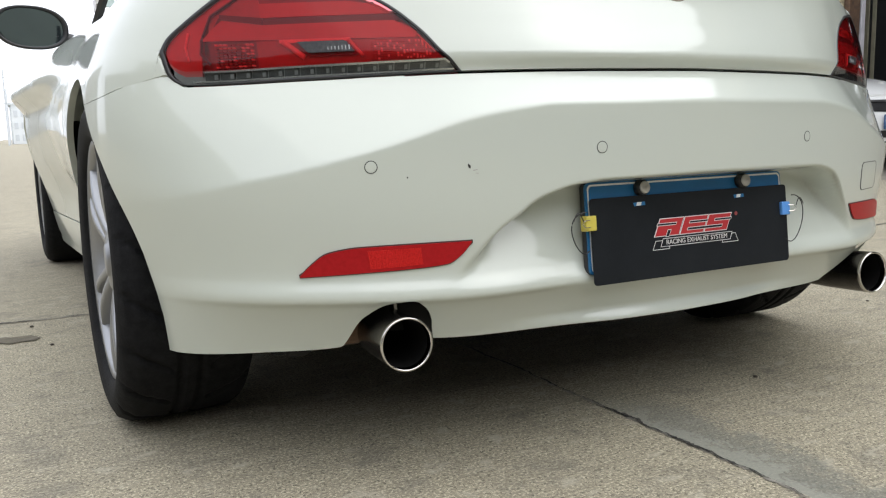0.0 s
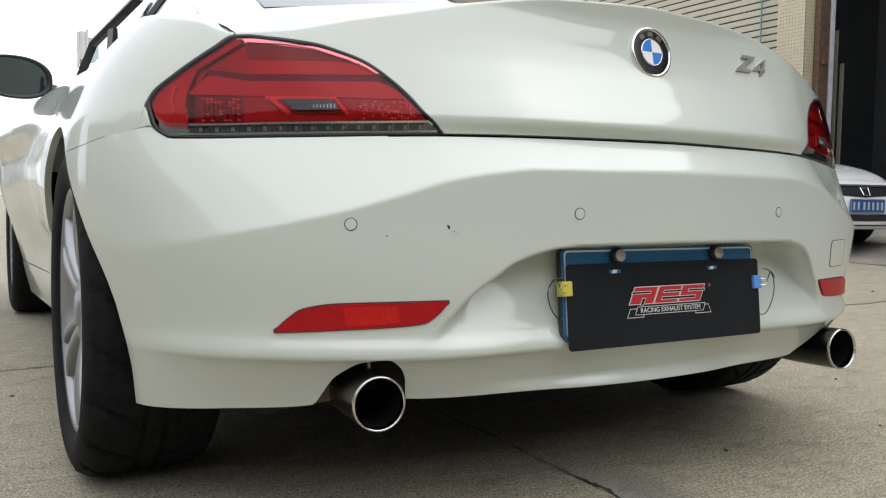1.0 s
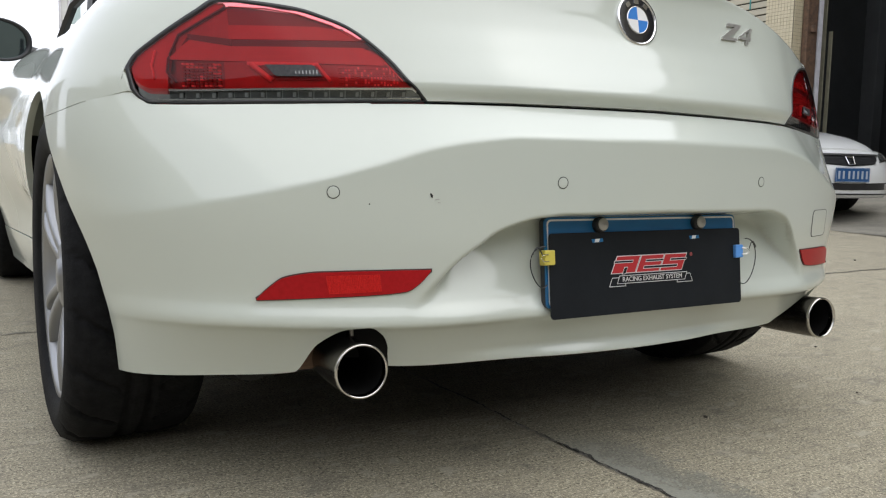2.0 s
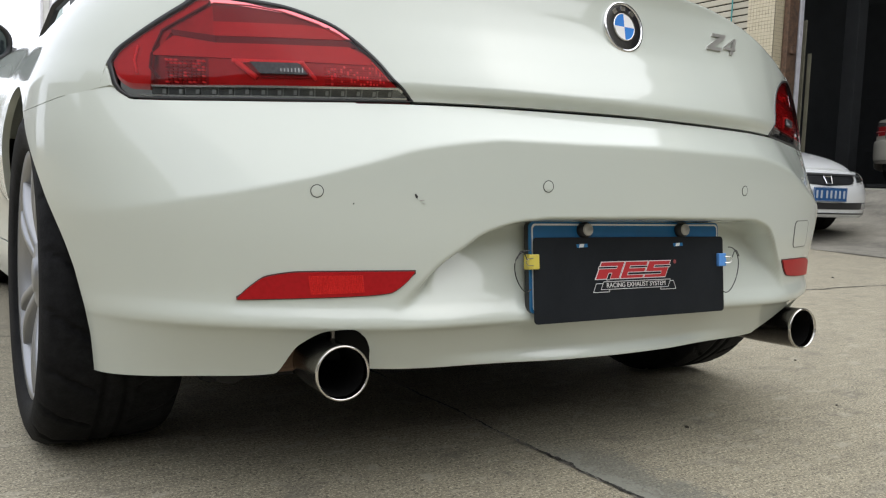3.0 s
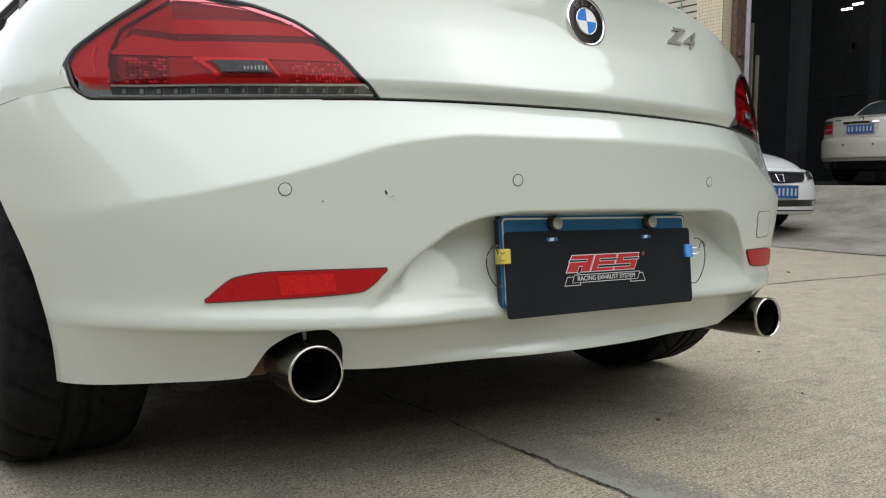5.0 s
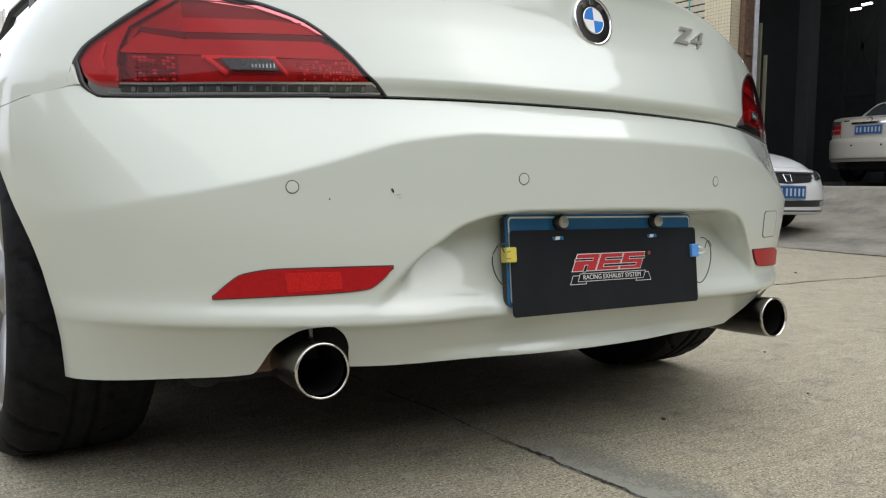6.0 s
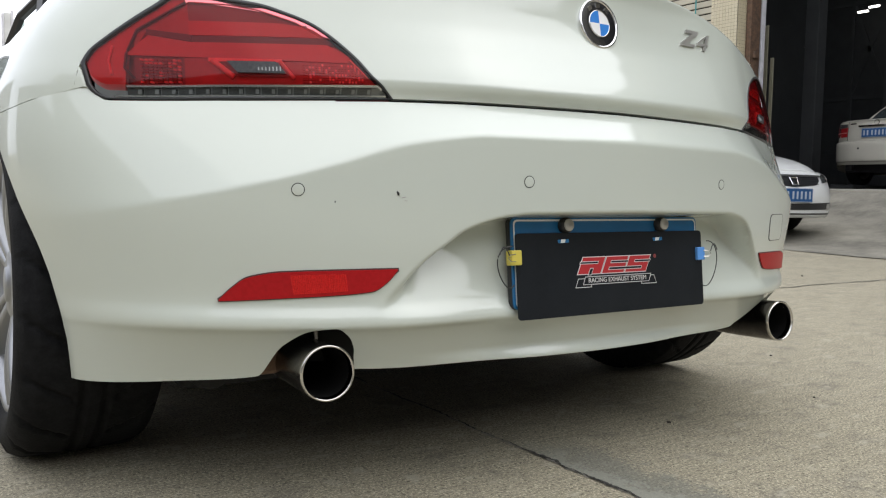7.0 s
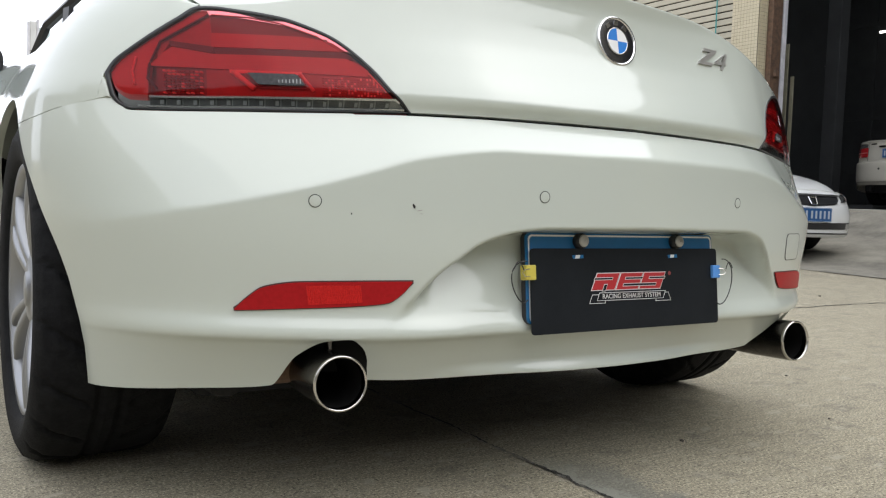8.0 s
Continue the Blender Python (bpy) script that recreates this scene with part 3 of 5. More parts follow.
def c_at_y(y):
    if y >= REAR + DEEP:
        return 1 + y - REAR - DEEP
    t = 1 - (y - REAR) / DEEP
    return 2 / math.pi * math.asin(math.sqrt(1 - t ** (1 / POW)))


def c_at_x(x, z):
    return 2 / math.pi * math.asin(min(abs(x) / half_width(z), 1))


def inward(p):
    """Roughly into the body."""
    return (Vector((0, 1.2, 0.55)) - p * 1.0).normalized()


def arch_y(z):
    """The rear edge of the rear wheel arch at height z."""
    return AXLE_R - math.sqrt(max(0.0, ARCH ** 2 - (z - HUB_Z) ** 2))


def arch_z(y, axle):
    d = abs(y - axle)
    return HUB_Z + math.sqrt(ARCH ** 2 - d * d) if d < ARCH else 0.0


car = empty("sports_car", "white two-seat roadster parked on concrete", "car", 0, 0, 0)


def build_bumper():
    marks = {0.995 * math.sin(i / 190 * math.pi / 2) for i in range(191)} | {0.545 + i * 0.0045 for i in range(45)} | {0.86 + i * 0.003 for i in range(30)}
    steps = sorted(marks)
    rows, n = [], 140
    end = 2 / math.pi * math.asin(0.995)

    def levels(zb, zt):
        """Heights shared by all columns up to the crease; the lowest ones crowd above the cut edge."""
        even = [0.20 + 0.24 * j / 80 for j in range(81)] + [0.44 + (zt - 0.44) * j / 60 for j in range(1, 61)]
        return [max(z, zb + 0.0004 * j) for j, z in enumerate(even)]

    def bent(k, z):
        """The columns near the wheel lean so that the last one follows the arch."""
        return 2 / math.pi * math.asin(k) + ease((k - 0.80) / 0.195) * (c_at_y(max(arch_y(z), 0.535)) - end)
    for f in [-v for v in steps[:0:-1]] + steps:
        k = abs(f)
        zb = (low_edge if f < 0 else low_edge_right)(half_width(0.26) * math.sin(bent(k, 0.26) * math.pi / 2))
        zt = 0.65
        for _ in range(12):
            zt = 0.5 * zt + 0.5 * seam_z(half_width(0.65) * math.sin(min(bent(k, zt), 1) * math.pi / 2))
        zt -= (0.0022 if k < 0.55 else 0.0006)
        rows.append([skin(math.copysign(bent(k, z), f), z) for z in levels(zb, zt)])
    bm = grid(rows, rim=0.016, inward=inward)
    part("rear_bumper", bm, PAINT, car, "white bumper with a plate hollow and chipped paint", smooth=True)


def quarter_height(c):
    """The quarter panel's top edge: level with the lid beside the lamp, then up to the shoulder."""
    f = ease((skin(c, 0.80, True).x - 0.7165) / 0.07)
    return shoulder(skin(c, 0.7).y) * f + 0.8085 * (1 - f)


def build_lid():
    rows = []
    line_y, line_x, line_z = [], [], []
    for i in range(121):
        c = 0.40 + i * 0.0075
        p = skin(c, quarter_height(c), True)
        line_y.append(p.y), line_x.append(p.x), line_z.append(p.z)
    quarter_edge = lambda y: float(np.interp(y, line_y, line_x))
    quarter_top = lambda y: float(np.interp(y, line_y, line_z)) + 0.0055 * ease((quarter_edge(y) - 0.718) / 0.08)
    half = {i / 180 * 0.7125 for i in range(181)} | {0.434 + i * 0.0011 for i in range(140)}
    cols = sorted({-x for x in half} | half)
    for x in cols:
        k = abs(x)
        zb = max(seam_z(k) + 0.003, lamp_top(k) + 0.0018) if k > 0.433 else seam_z(k) + 0.003
        zt = max(lip_z(k), zb + 0.004)
        heights = [max(0.652 + (zt - 0.652) * j / 60, zb + (zt - zb) * 0.15 * j / 60) for j in range(61)]
        rows.append([skin(math.copysign(c_at_x(k, z), x), z, True) for z in heights])
    deck = []
    for i, x in enumerate(cols):
        lip = rows[i][-1]
        u = x / 0.7125
        line = []
        for j in range(25):
            v = j / 24
            y = lip.y + v * (1.02 - lip.y)
            edge_x = max(quarter_edge(y) - 0.004 - 0.024 * ease((quarter_edge(y) - 0.718) / 0.08), 0.7125)
            xx = lip.x + u * (edge_x - 0.7125) * ease(v * 8)
            mid, rim = (lambda w: 0.905 + 0.092 * w), quarter_top(y)
            base = mid(v) - (mid(v) - rim) * abs(u) ** 2.4
            base0 = 0.905 - (0.905 - quarter_top(lip.y)) * abs(u) ** 2.4
            line.append(Vector((xx, y, base + (lip.z - base0) * (1 - v) ** 3 + 0.002 * math.sin(math.pi * min(v * 3, 1)))))
        deck.append(line)
    both = [r + d[1:] for r, d in zip(rows, deck)]
    part("trunk_lid", grid(both, rim=0.014, inward=inward), PAINT, car, "white trunk lid with a raised lip", smooth=True)




def build_quarter(side):
    cols = []
    zs_low = []
    for i in range(61):
        x = 0.7165 + (0.839 - 0.7165) * math.sin(i / 60 * math.pi / 2)
        zb = lamp_top(min(x, 0.836)) + 0.0015 if x < 0.8385 else 0.6575
        c = c_at_x(x, zb)
        cols.append((max(c, cols[-1][0] + 0.0006) if cols else c, zb))
    c_end, c_arch = cols[-1][0], c_at_y(0.70)
    for i in range(1, 31):
        c = c_end + (c_arch - c_end) * i / 30
        cols.append((c, seam_z(half_width(0.65) * math.sin(min(c, 1) * math.pi / 2)) + 0.0004))
    for i in range(1, 60):
        a = math.pi * i / 60
        y = AXLE_R - ARCH * math.cos(a)
        if y > 0.70:
            cols.append((c_at_y(y), max(arch_z(y, AXLE_R), 0.2)))
    for y in (1.2505, 1.26, 1.28, 1.30):
        cols.append((c_at_y(y), 0.19))
    lamp_side = spline((0.640, 0.806), (0.648, 0.819), (0.659, 0.829), (0.677, 0.834), (0.694, 0.8365))

    def beside_lamp(c, z):
        """Below the lamp's outer corner the panel follows the lamp's edge."""
        w = ease(1 - abs(c - c_end) / 0.10)
        if w <= 0 or z > 0.694 or c < c_end:
            return c
        return c - w * max(0.0, c_end - c_at_x(lamp_side(z) + 0.0008, z))
    rows = []
    for c, zb in cols:
        y = skin(c, 0.7).y
        zt = max(quarter_height(c), zb + 0.004)
        z0 = min(zb, 0.64)
        row = [skin(side * beside_lamp(c, max(z0 + (zt - z0) * j / 60, zb + (zt - zb) * 0.15 * j / 60)), max(z0 + (zt - z0) * j / 60, zb + (zt - zb) * 0.15 * j / 60), True) for j in range(61)]
        edge = row[-1]
        for j in range(1, 7):
            t = j / 6
            turn = ease((abs(edge.x) - 0.718) / 0.08)
            row.append(Vector((edge.x - side * (0.003 + 0.047 * turn) * t, edge.y, edge.z + 0.010 * turn * math.sin(t * 1.5))))
        rows.append(row)
    part("quarter_panel", grid(rows, rim=0.014, inward=inward), PAINT, car, smooth=True)
    # gutter between panel and lid
    rows = []
    for i in range(41):
        c = cols[0][0] - 0.05 + (c_at_y(0.98) - cols[0][0] + 0.03) * (i / 40) ** 1.5
        p = skin(side * c, quarter_height(c), True)
        rows.append([p + Vector((-side * q, 0.004, -dz)) for q, dz in ((0.002, 0.0005), (0.03, 0.0005), (0.12, 0.008))])
    part("lid_gutter", grid(rows), PAINT, car, smooth=True)
    # arch liner
    bm = bmesh.new()
    line = [[(side * x, AXLE_R - (ARCH - 0.004) * math.cos(math.pi * (i / 40 * 1.16 - 0.08)), HUB_Z + (ARCH - 0.004) * math.sin(math.pi * (i / 40 * 1.16 - 0.08))) for x in (0.56, half_width(max(0.25, HUB_Z + ARCH * math.sin(math.pi * (i / 40 * 1.16 - 0.08)))) * 0.972 - 0.02)] for i in range(41)]
    part("wheel_arch_liner", grid(line, bm), GAP, car, "black wheel arch liner")


def build_side(side):
    """Door, sill and front wing."""
    def sheet(name, y0, y1, low, high, n=40, m=40, roll=True, arch=False):
        rows = []
        ys = [y0 + (y1 - y0) * i / n for i in range(n + 1)]
        if arch:
            ys = sorted({*ys, *[AXLE_F - ARCH * math.cos(math.pi * i / 48) * 0.999 for i in range(49)]})
        for y in ys:
            zb = low(y)
            if arch:
                zb = max(zb, arch_z(y, AXLE_F))
            zt = high(y)
            row = [skin(side * c_at_y(y), zb + (zt - zb) * j / m, True) for j in range(m + 1)]
            if roll:
                e = row[-1]
                row += [Vector((e.x * (1 - 0.5 * (j / 8)), e.y, e.z + 0.03 * math.sin(j / 8 * 1.5))) for j in range(1, 9)] if name == "front_wing" else \
                       [Vector((e.x * (1 - 0.17 * (j / 5)), e.y, e.z + 0.012 * math.sin(j / 5 * 1.5))) for j in range(1, 6)]
            rows.append(row)
        return part(name, grid(rows, rim=0.014, inward=inward), PAINT, car, smooth=True)
    sill = lambda y: 0.265 - 0.03 * ease((y - 1.3) / 0.25) * (1 - ease((y - 1.9) / 0.5))
    door = sheet("door", 1.305, 2.62, lambda y: sill(y) + 0.005, shoulder)
    sheet("sill", 1.252, 3.015, lambda y: 0.135, lambda y: sill(y) if y > 1.3 else 0.26, 40, 10, False)
    sheet("front_wing", 2.626, 4.25, lambda y: sill(y) + 0.005 if y < 3.02 else 0.22, shoulder, arch=True)
    part("door_handle", box(bmesh.new(), side * 0.868, side * 0.892, 1.47, 1.66, 0.735, 0.757, 0.008), PAINT, car)


def build_core():
    """What shows as dark behind the gaps and under the car: floor pan, inner tail, silencer."""
    rows = []
    for i in range(-40, 41):
        c = i / 40 * 0.93
        rows.append([Vector((skin(c, 0.5).x * 0.955, skin(c, 0.5).y + 0.10 + (0.06 if j > 18 else 0), 0.24 + 0.52 * j / 24)) for j in range(25)])
    part("inner_tail", grid(rows), GAP, car, "black inner tail panel", smooth=True)
    part("floor_pan", boxed(-0.655, 0.655, 0.60, 4.0, 0.150, 0.24, 0.02), GAP, car, "black underside")
    part("side_pan", boxed(-0.80, 0.80, 1.255, 3.0, 0.140, 0.20, 0.02), GAP, car, "black underside between the wheels")
    part("rear_valance", boxed(-0.60, 0.60, 0.40, 0.62, 0.215, 0.30, 0.03), GAP, car)
    for s in (-1, 1):
        part("inner_arch", boxed(s * 0.60, s * 0.655, 0.50, 1.26, 0.17, 0.70, 0.02), GAP, car, "black inner wheel arch")
    part("axle_carrier", boxed(-0.70, 0.70, 0.80, 0.97, 0.24, 0.40, 0.03), GAP, car)
    part("silencer", boxed(-0.48, 0.48, 0.36, 0.56, 0.225, 0.33, 0.05), mat("dull_silencer", (0.03, 0.028, 0.027), 0.6, 0.5, 12, 0.5), car, "dull steel silencer")
    part("bumper_bracket", boxed(-0.635, -0.55, 0.36, 0.40, 0.222, 0.262, 0.006), RUST, car, "rust-stained bracket beside the exhaust")
    part("bumper_bracket", boxed(0.55, 0.635, 0.36, 0.40, 0.222, 0.262, 0.006), RUST, car, "rust-stained bracket beside the exhaust")
    # bonnet and nose, seen only as an outline
    rows = [[Vector((u / 10 * 0.62, y, shoulder(y) + 0.03 + 0.05 * (1 - (u / 10) ** 2))) for u in range(-10, 11)] for y in [2.5 + 1.75 * i / 16 for i in range(17)]]
    part("bonnet", grid(rows, rim=0.01, inward=inward), PAINT, car, smooth=True)
    rows = [[Vector((0.72 * math.sin(a), 3.95 + 0.42 * math.cos(a), z)) for a in [radians(-88 + 176 * i / 24) for i in range(25)]] for z in (0.2, 0.4, 0.55, 0.62)]
    part("front_bumper", grid(rows, rim=0.01, inward=inward), PAINT, car, smooth=True)


def build_cabin():
    """Folding metal roof with rear window, side windows and screen pillars."""
    edge = lambda y: 0.62 - 0.10 * ease((y - 1.0) / 0.8)
    crown = spline((1.0, 1.0), (1.2, 1.10), (1.5, 1.22), (1.8, 1.285), (2.1, 1.28), (2.35, 1.23))
    rows = []
    for i in range(25):
        y = 1.03 + 1.25 * i / 24
        rows.append([Vector((u / 12 * edge(y), y, crown(y) - 0.06 * abs(u / 12) ** 2.5)) for u in range(-12, 13)])
    part("hardtop", grid(rows, rim=0.012, inward=lambda p: Vector((0, 0, -1))), PAINT, car, "white folding hardtop", smooth=True)
    rows = [[Vector((u / 12 * 0.47, y, crown(y) - 0.06 * abs(u / 12 * 0.47 / edge(y)) ** 2.5 + 0.004)) for u in range(-12, 13)] for y in [1.035 + 0.33 * i / 8 for i in range(9)]]
    part("rear_window", grid(rows, rim=0.006, inward=lambda p: Vector((0, 0, -1))), GLASS, car, "grey tinted rear window", smooth=True)
    for side in (-1, 1):
        rows = []
        for i in range(17):
            y = 1.05 + 1.20 * i / 16
            rows.append([Vector((side * ((edge(y) + 0.0) * (1 - t) + 0.72 * t), y, (crown(y) - 0.062) * (1 - t) + 0.905 * t)) for t in [j / 6 for j in range(7)]])
        part("roof_pillar", grid([r for r in rows[:6]], rim=0.01, inward=lambda p: Vector((-p.x, 0, 0)).normalized()), PAINT, car, smooth=True)
        part("side_window", grid([r for r in rows[6:]], rim=0.004, inward=lambda p: Vector((-p.x, 0, 0)).normalized()), lens("window_glass", (0.80, 0.88, 0.86)), car, "pale green side window", smooth=True)
        part("window_trim", tube([tuple(rows[6][j]) for j in range(7)], 0.014), TRIM, car)
        part("screen_pillar", tube([(side * 0.73, 2.72, 0.86), (side * 0.66, 2.45, 1.10), (side * 0.54, 2.20, 1.235)], 0.017), TRIM, car, "black windscreen pillar")
        part("seat_hoop", plate_shape([(-0.024, 0), (0.012, 0), (0.008, 0.03), (0.006, 0.085), (-0.006, 0.085), (-0.010, 0.03)], 0.04, pose(side * 0.712, 1.6, 0.925, 0, 0, 12)), TRIM, car, "black hoop behind the seat")
        part("waist_trim", tube([(side * 0.735, 1.3, 0.905), (side * 0.735, 2.0, 0.90), (side * 0.735, 2.7, 0.865)], 0.008), TRIM, car)


def build_mirror(side):
    x = side * 0.930
    m = pose(x, 2.22, 0.93)
    shell = bmesh.new()
    rows = []
    for j in range(11):
        t = j / 10
        r = math.sqrt(max(0.0, 1 - (t * 0.98) ** 2.2))
        rows.append([m @ Vector((side * 0.112 * r * math.copysign(abs(math.cos(a)) ** 0.85, math.cos(a)), t * 0.13, 0.070 * r * math.copysign(abs(math.sin(a)) ** 0.85, math.sin(a)) + 0.006 * math.cos(a))) for a in [2 * math.pi * i / 36 for i in range(37)]])
    mirror = part("door_mirror", grid(rows, shell), TRIM, car, "black door mirror", smooth=True)
    oval = lambda f: [(side * 0.112 * f * math.copysign(abs(math.cos(a)) ** 0.85, math.cos(a)), 0.070 * f * math.copysign(abs(math.sin(a)) ** 0.85, math.sin(a)) + 0.006 * math.cos(a)) for a in [2 * math.pi * i / 36 for i in range(36)]]
    ring = bmesh.new()
    for f, y in ((1.0, 0.0), (0.985, -0.008), (0.90, -0.008), (0.85, 0.004)):
        for p, q in oval(f):
            ring.verts.new(m @ Vector((p, y, q)))
    ring.verts.ensure_lookup_table()
    for k in range(3):
        for i in range(36):
            j = (i + 1) % 36
            ring.faces.new([ring.verts[36 * k + i], ring.verts[36 * k + j], ring.verts[36 * k + 36 + j], ring.verts[36 * k + 36 + i]])
    part("mirror_rim", ring, TRIM, mirror, smooth=True)
    part("mirror_glass", plate_shape(oval(0.86), 0.004, m @ pose(0, 0.002, 0, 0, 0, side * -4)), MIRROR, mirror, "grey reflecting mirror glass")
    part("mirror_arm", tube([(side * 0.86, 2.25, 0.905), (side * 0.81, 2.26, 0.893), (side * 0.74, 2.28, 0.885)], 0.024, steps=10), TRIM, mirror, smooth=True)


def on_tail(x, z, out=0.0, upper=False):
    """A pose on the tail's skin: x along it to the right, y into it, z up it."""
    c = math.copysign(c_at_x(x, z), x)
    p = skin(c, z, upper)
    du = (skin(c + 0.01, z, upper) - skin(c - 0.01, z, upper)).normalized()
    dv = (skin(c, z + 0.004, upper) - skin(c, z - 0.004, upper)).normalized()
    n = du.cross(dv).normalized()
    m = Matrix((du, -n, dv - du * dv.dot(du))).transposed().to_4x4()
    m.translation = p + n * out
    return m


def lamp_patch(side, x0, x1, low, high, out, nx=40, nz=10, bm=None, rim=0.0):
    """A piece that lies on the lamp's face between two heights."""
    rows = []
    for i in range(nx + 1):
        x = x0 + (x1 - x0) * i / nx
        zl, zh = low(x), max(high(x), low(x) + 0.0006)
        row = []
        for j in range(nz + 1):
            z = zl + (zh - zl) * j / nz
            p = skin(side * c_at_x(x, z), z, True)
            row.append(p + inward(p) * -out)
        rows.append(row)
    return grid(rows, bm, rim, inward)


def build_tail_lamp(side):
    X0, X1 = 0.4325, 0.8355
    body = lambda x: lamp_top(x) - 0.006
    clear_top = lambda x: lamp_low(x) + min(0.0205, max(0.003, (lamp_top(x) - lamp_low(x)) * 0.8))
    lamp = part("tail_lamp", lamp_patch(side, X0, X1, lamp_low, lamp_top, -0.026, 60, 14), LAMP_DEEP, car, "wrap-round red tail lamp with a clear lower strip", smooth=True)
    # black seal round the lamp
    outer = [(x, lamp_low(x)) for x in [X0 + (X1 - X0) * i / 80 for i in range(81)]] + [(x, lamp_top(x)) for x in [X1 - (X1 - X0) * i / 80 for i in range(81)]]
    ring = []
    for x, z in outer:
        d = Vector((0.655 - x, 0.705 - z)).normalized() * 0.0032
        line = []
        for f, o in ((-0.9, -0.004), (-0.9, 0.0008), (-0.4, 0.0018), (0.4, 0.0018), (0.8, 0.0012), (0.8, -0.004)):
            p = skin(side * c_at_x(x + d.x * f, z + d.y * f), z + d.y * f, True)
            line.append(p + inward(p) * -o)
        ring.append(line)
    ring.append(ring[0])
    part("seal", grid(ring), TRIM, lamp, "black rubber seal", smooth=True)
    part("red_lens", lamp_patch(side, 0.448, 0.8335, clear_top, lambda x: lamp_top(x) - 0.001, 0.001, 60, 14), LENS_RED, lamp, "glossy red lens", smooth=True)
    part("clear_lens", lamp_patch(side, 0.4385, 0.822, lambda x: lamp_low(x) + 0.002, clear_top, 0.001, 60, 4), LENS_CLEAR, lamp, "clear lower lens strip", smooth=True)
    part("chrome_strip", lamp_patch(side, 0.448, 0.785, lambda x: clear_top(x) - 0.0030, lambda x: clear_top(x) + 0.0005, -0.002, 50, 2, rim=0.006), LAMP_SILVER, lamp, "bright strip")
    part("strip_back", lamp_patch(side, 0.44, 0.80, lambda x: lamp_low(x) + 0.001, clear_top, -0.011, 50, 2), LAMP_SMOKE, lamp)
    part("lower_ledge", lamp_patch(side, 0.44, 0.80, lambda x: lamp_low(x) + 0.003, lambda x: lamp_low(x) + 0.0058, -0.003, 50, 2, rim=0.010), LAMP_SILVER, lamp)
    for i in range(15):
        x = 0.462 + i * 0.0218
        cell = lamp_patch(side, x, x + 0.0195, lambda q: lamp_low(q) + 0.0055, lambda q: clear_top(q) - 0.0035, -0.008, 6, 4, rim=0.006)
        part("reflector_cell", cell, LAMP_CELL, lamp, smooth=True)
        rib = lamp_patch(side, x + 0.001, x + 0.0055, lambda q: lamp_low(q) + 0.008, lambda q: clear_top(q) - 0.0055, -0.006, 2, 2, rim=0.003)
        part("reflector_rib", rib, LAMP_GREY, lamp)
    top_edge = lambda q: lamp_top(q) - 0.006

    def line(*knots):
        """A broken line through (x, z) knots."""
        return lambda q: float(np.interp(q, [k[0] for k in knots], [k[1] for k in knots]))

    def patch(name, x0, x1, low, high, material, out, label="", n=30, rim=0.006):
        part(name, lamp_patch(side, x0, x1, low, lambda q: min(high(q), top_edge(q)), out, n, 4, rim=rim), material, lamp, label, smooth=True)

    def rod(name, knots, r, material, depth, label=""):
        pts = []
        for (xa, za), (xb, zb) in zip(knots, knots[1:]):
            for t in range(8):
                x, z = xa + (xb - xa) * t / 8, za + (zb - za) * t / 8
                p = skin(side * c_at_x(x, z), z, True)
                pts.append(tuple(p + inward(p) * depth))
        part(name, tube(pts, r), material, lamp, label, smooth=True)
    # two glowing-red bars parted by a dark bar, a smoky field above
    divider = line((0.7035, 0.7933), (0.735, 0.772), (0.769, 0.7473), (0.784, 0.712), (0.787, 0.690))
    patch("upper_field", 0.545, 0.703, lambda q: 0.7655, lambda q: lamp_top(q) - 0.007, LAMP_DUSK, -0.009)
    rod("top_line", [(0.700, 0.7945), (0.650, 0.7925), (0.610, 0.786), (0.560, 0.769), (0.520, 0.744)], 0.0012, LAMP_RED, 0.006)
    patch("light_bar", 0.505, 0.703, line((0.505, 0.7475), (0.70, 0.7435)), line((0.505, 0.756), (0.58, 0.767), (0.703, 0.7655)), LAMP_RED, -0.006, "upper red light bar")
    patch("dark_bar", 0.510, 0.700, line((0.51, 0.7365), (0.70, 0.7325)), line((0.51, 0.7470), (0.70, 0.7430)), LAMP_DARK, -0.008)
    patch("dark_bar", 0.700, 0.757, line((0.70, 0.7325), (0.757, 0.7415)), line((0.70, 0.7430), (0.757, 0.7495)), LAMP_DARK, -0.004)
    patch("side_field", 0.703, 0.775, line((0.70, 0.744), (0.757, 0.750), (0.775, 0.72)), lambda q: divider(q) - 0.002, LAMP_MID, -0.008)
    patch("light_bar", 0.490, 0.784, lambda q: 0.7095, line((0.49, 0.722), (0.52, 0.7365), (0.70, 0.7325), (0.757, 0.7415), (0.784, 0.712)), LAMP_RED, -0.006, "lower red light bar")
    # the lower row: prism fields beside the reversing lamp
    low_field = lambda q: clear_top(q) + 0.001
    patch("prism_bed", 0.712, 0.778, low_field, lambda q: 0.7085, LAMP_DUSK, -0.010)
    patch("smooth_field", 0.672, 0.712, low_field, lambda q: 0.7085, LAMP_MID, -0.008)
    patch("smooth_field", 0.563, 0.672, low_field, lambda q: 0.7085, LAMP_MID, -0.008)
    patch("prism_bed", 0.452, 0.563, low_field, lambda q: 0.7085, LAMP_MID, -0.008)
    rnd = random.Random(8)
    for x0, x1, n, rows_ in ((0.716, 0.770, 9, 8), (0.474, 0.558, 19, 8)):
        for i in range(n):
            x = x0 + (x1 - x0) * i / n
            for k in range(rows_):
                z0 = clear_top(x) + 0.004 + k * (0.7065 - clear_top(x) - 0.004) / rows_
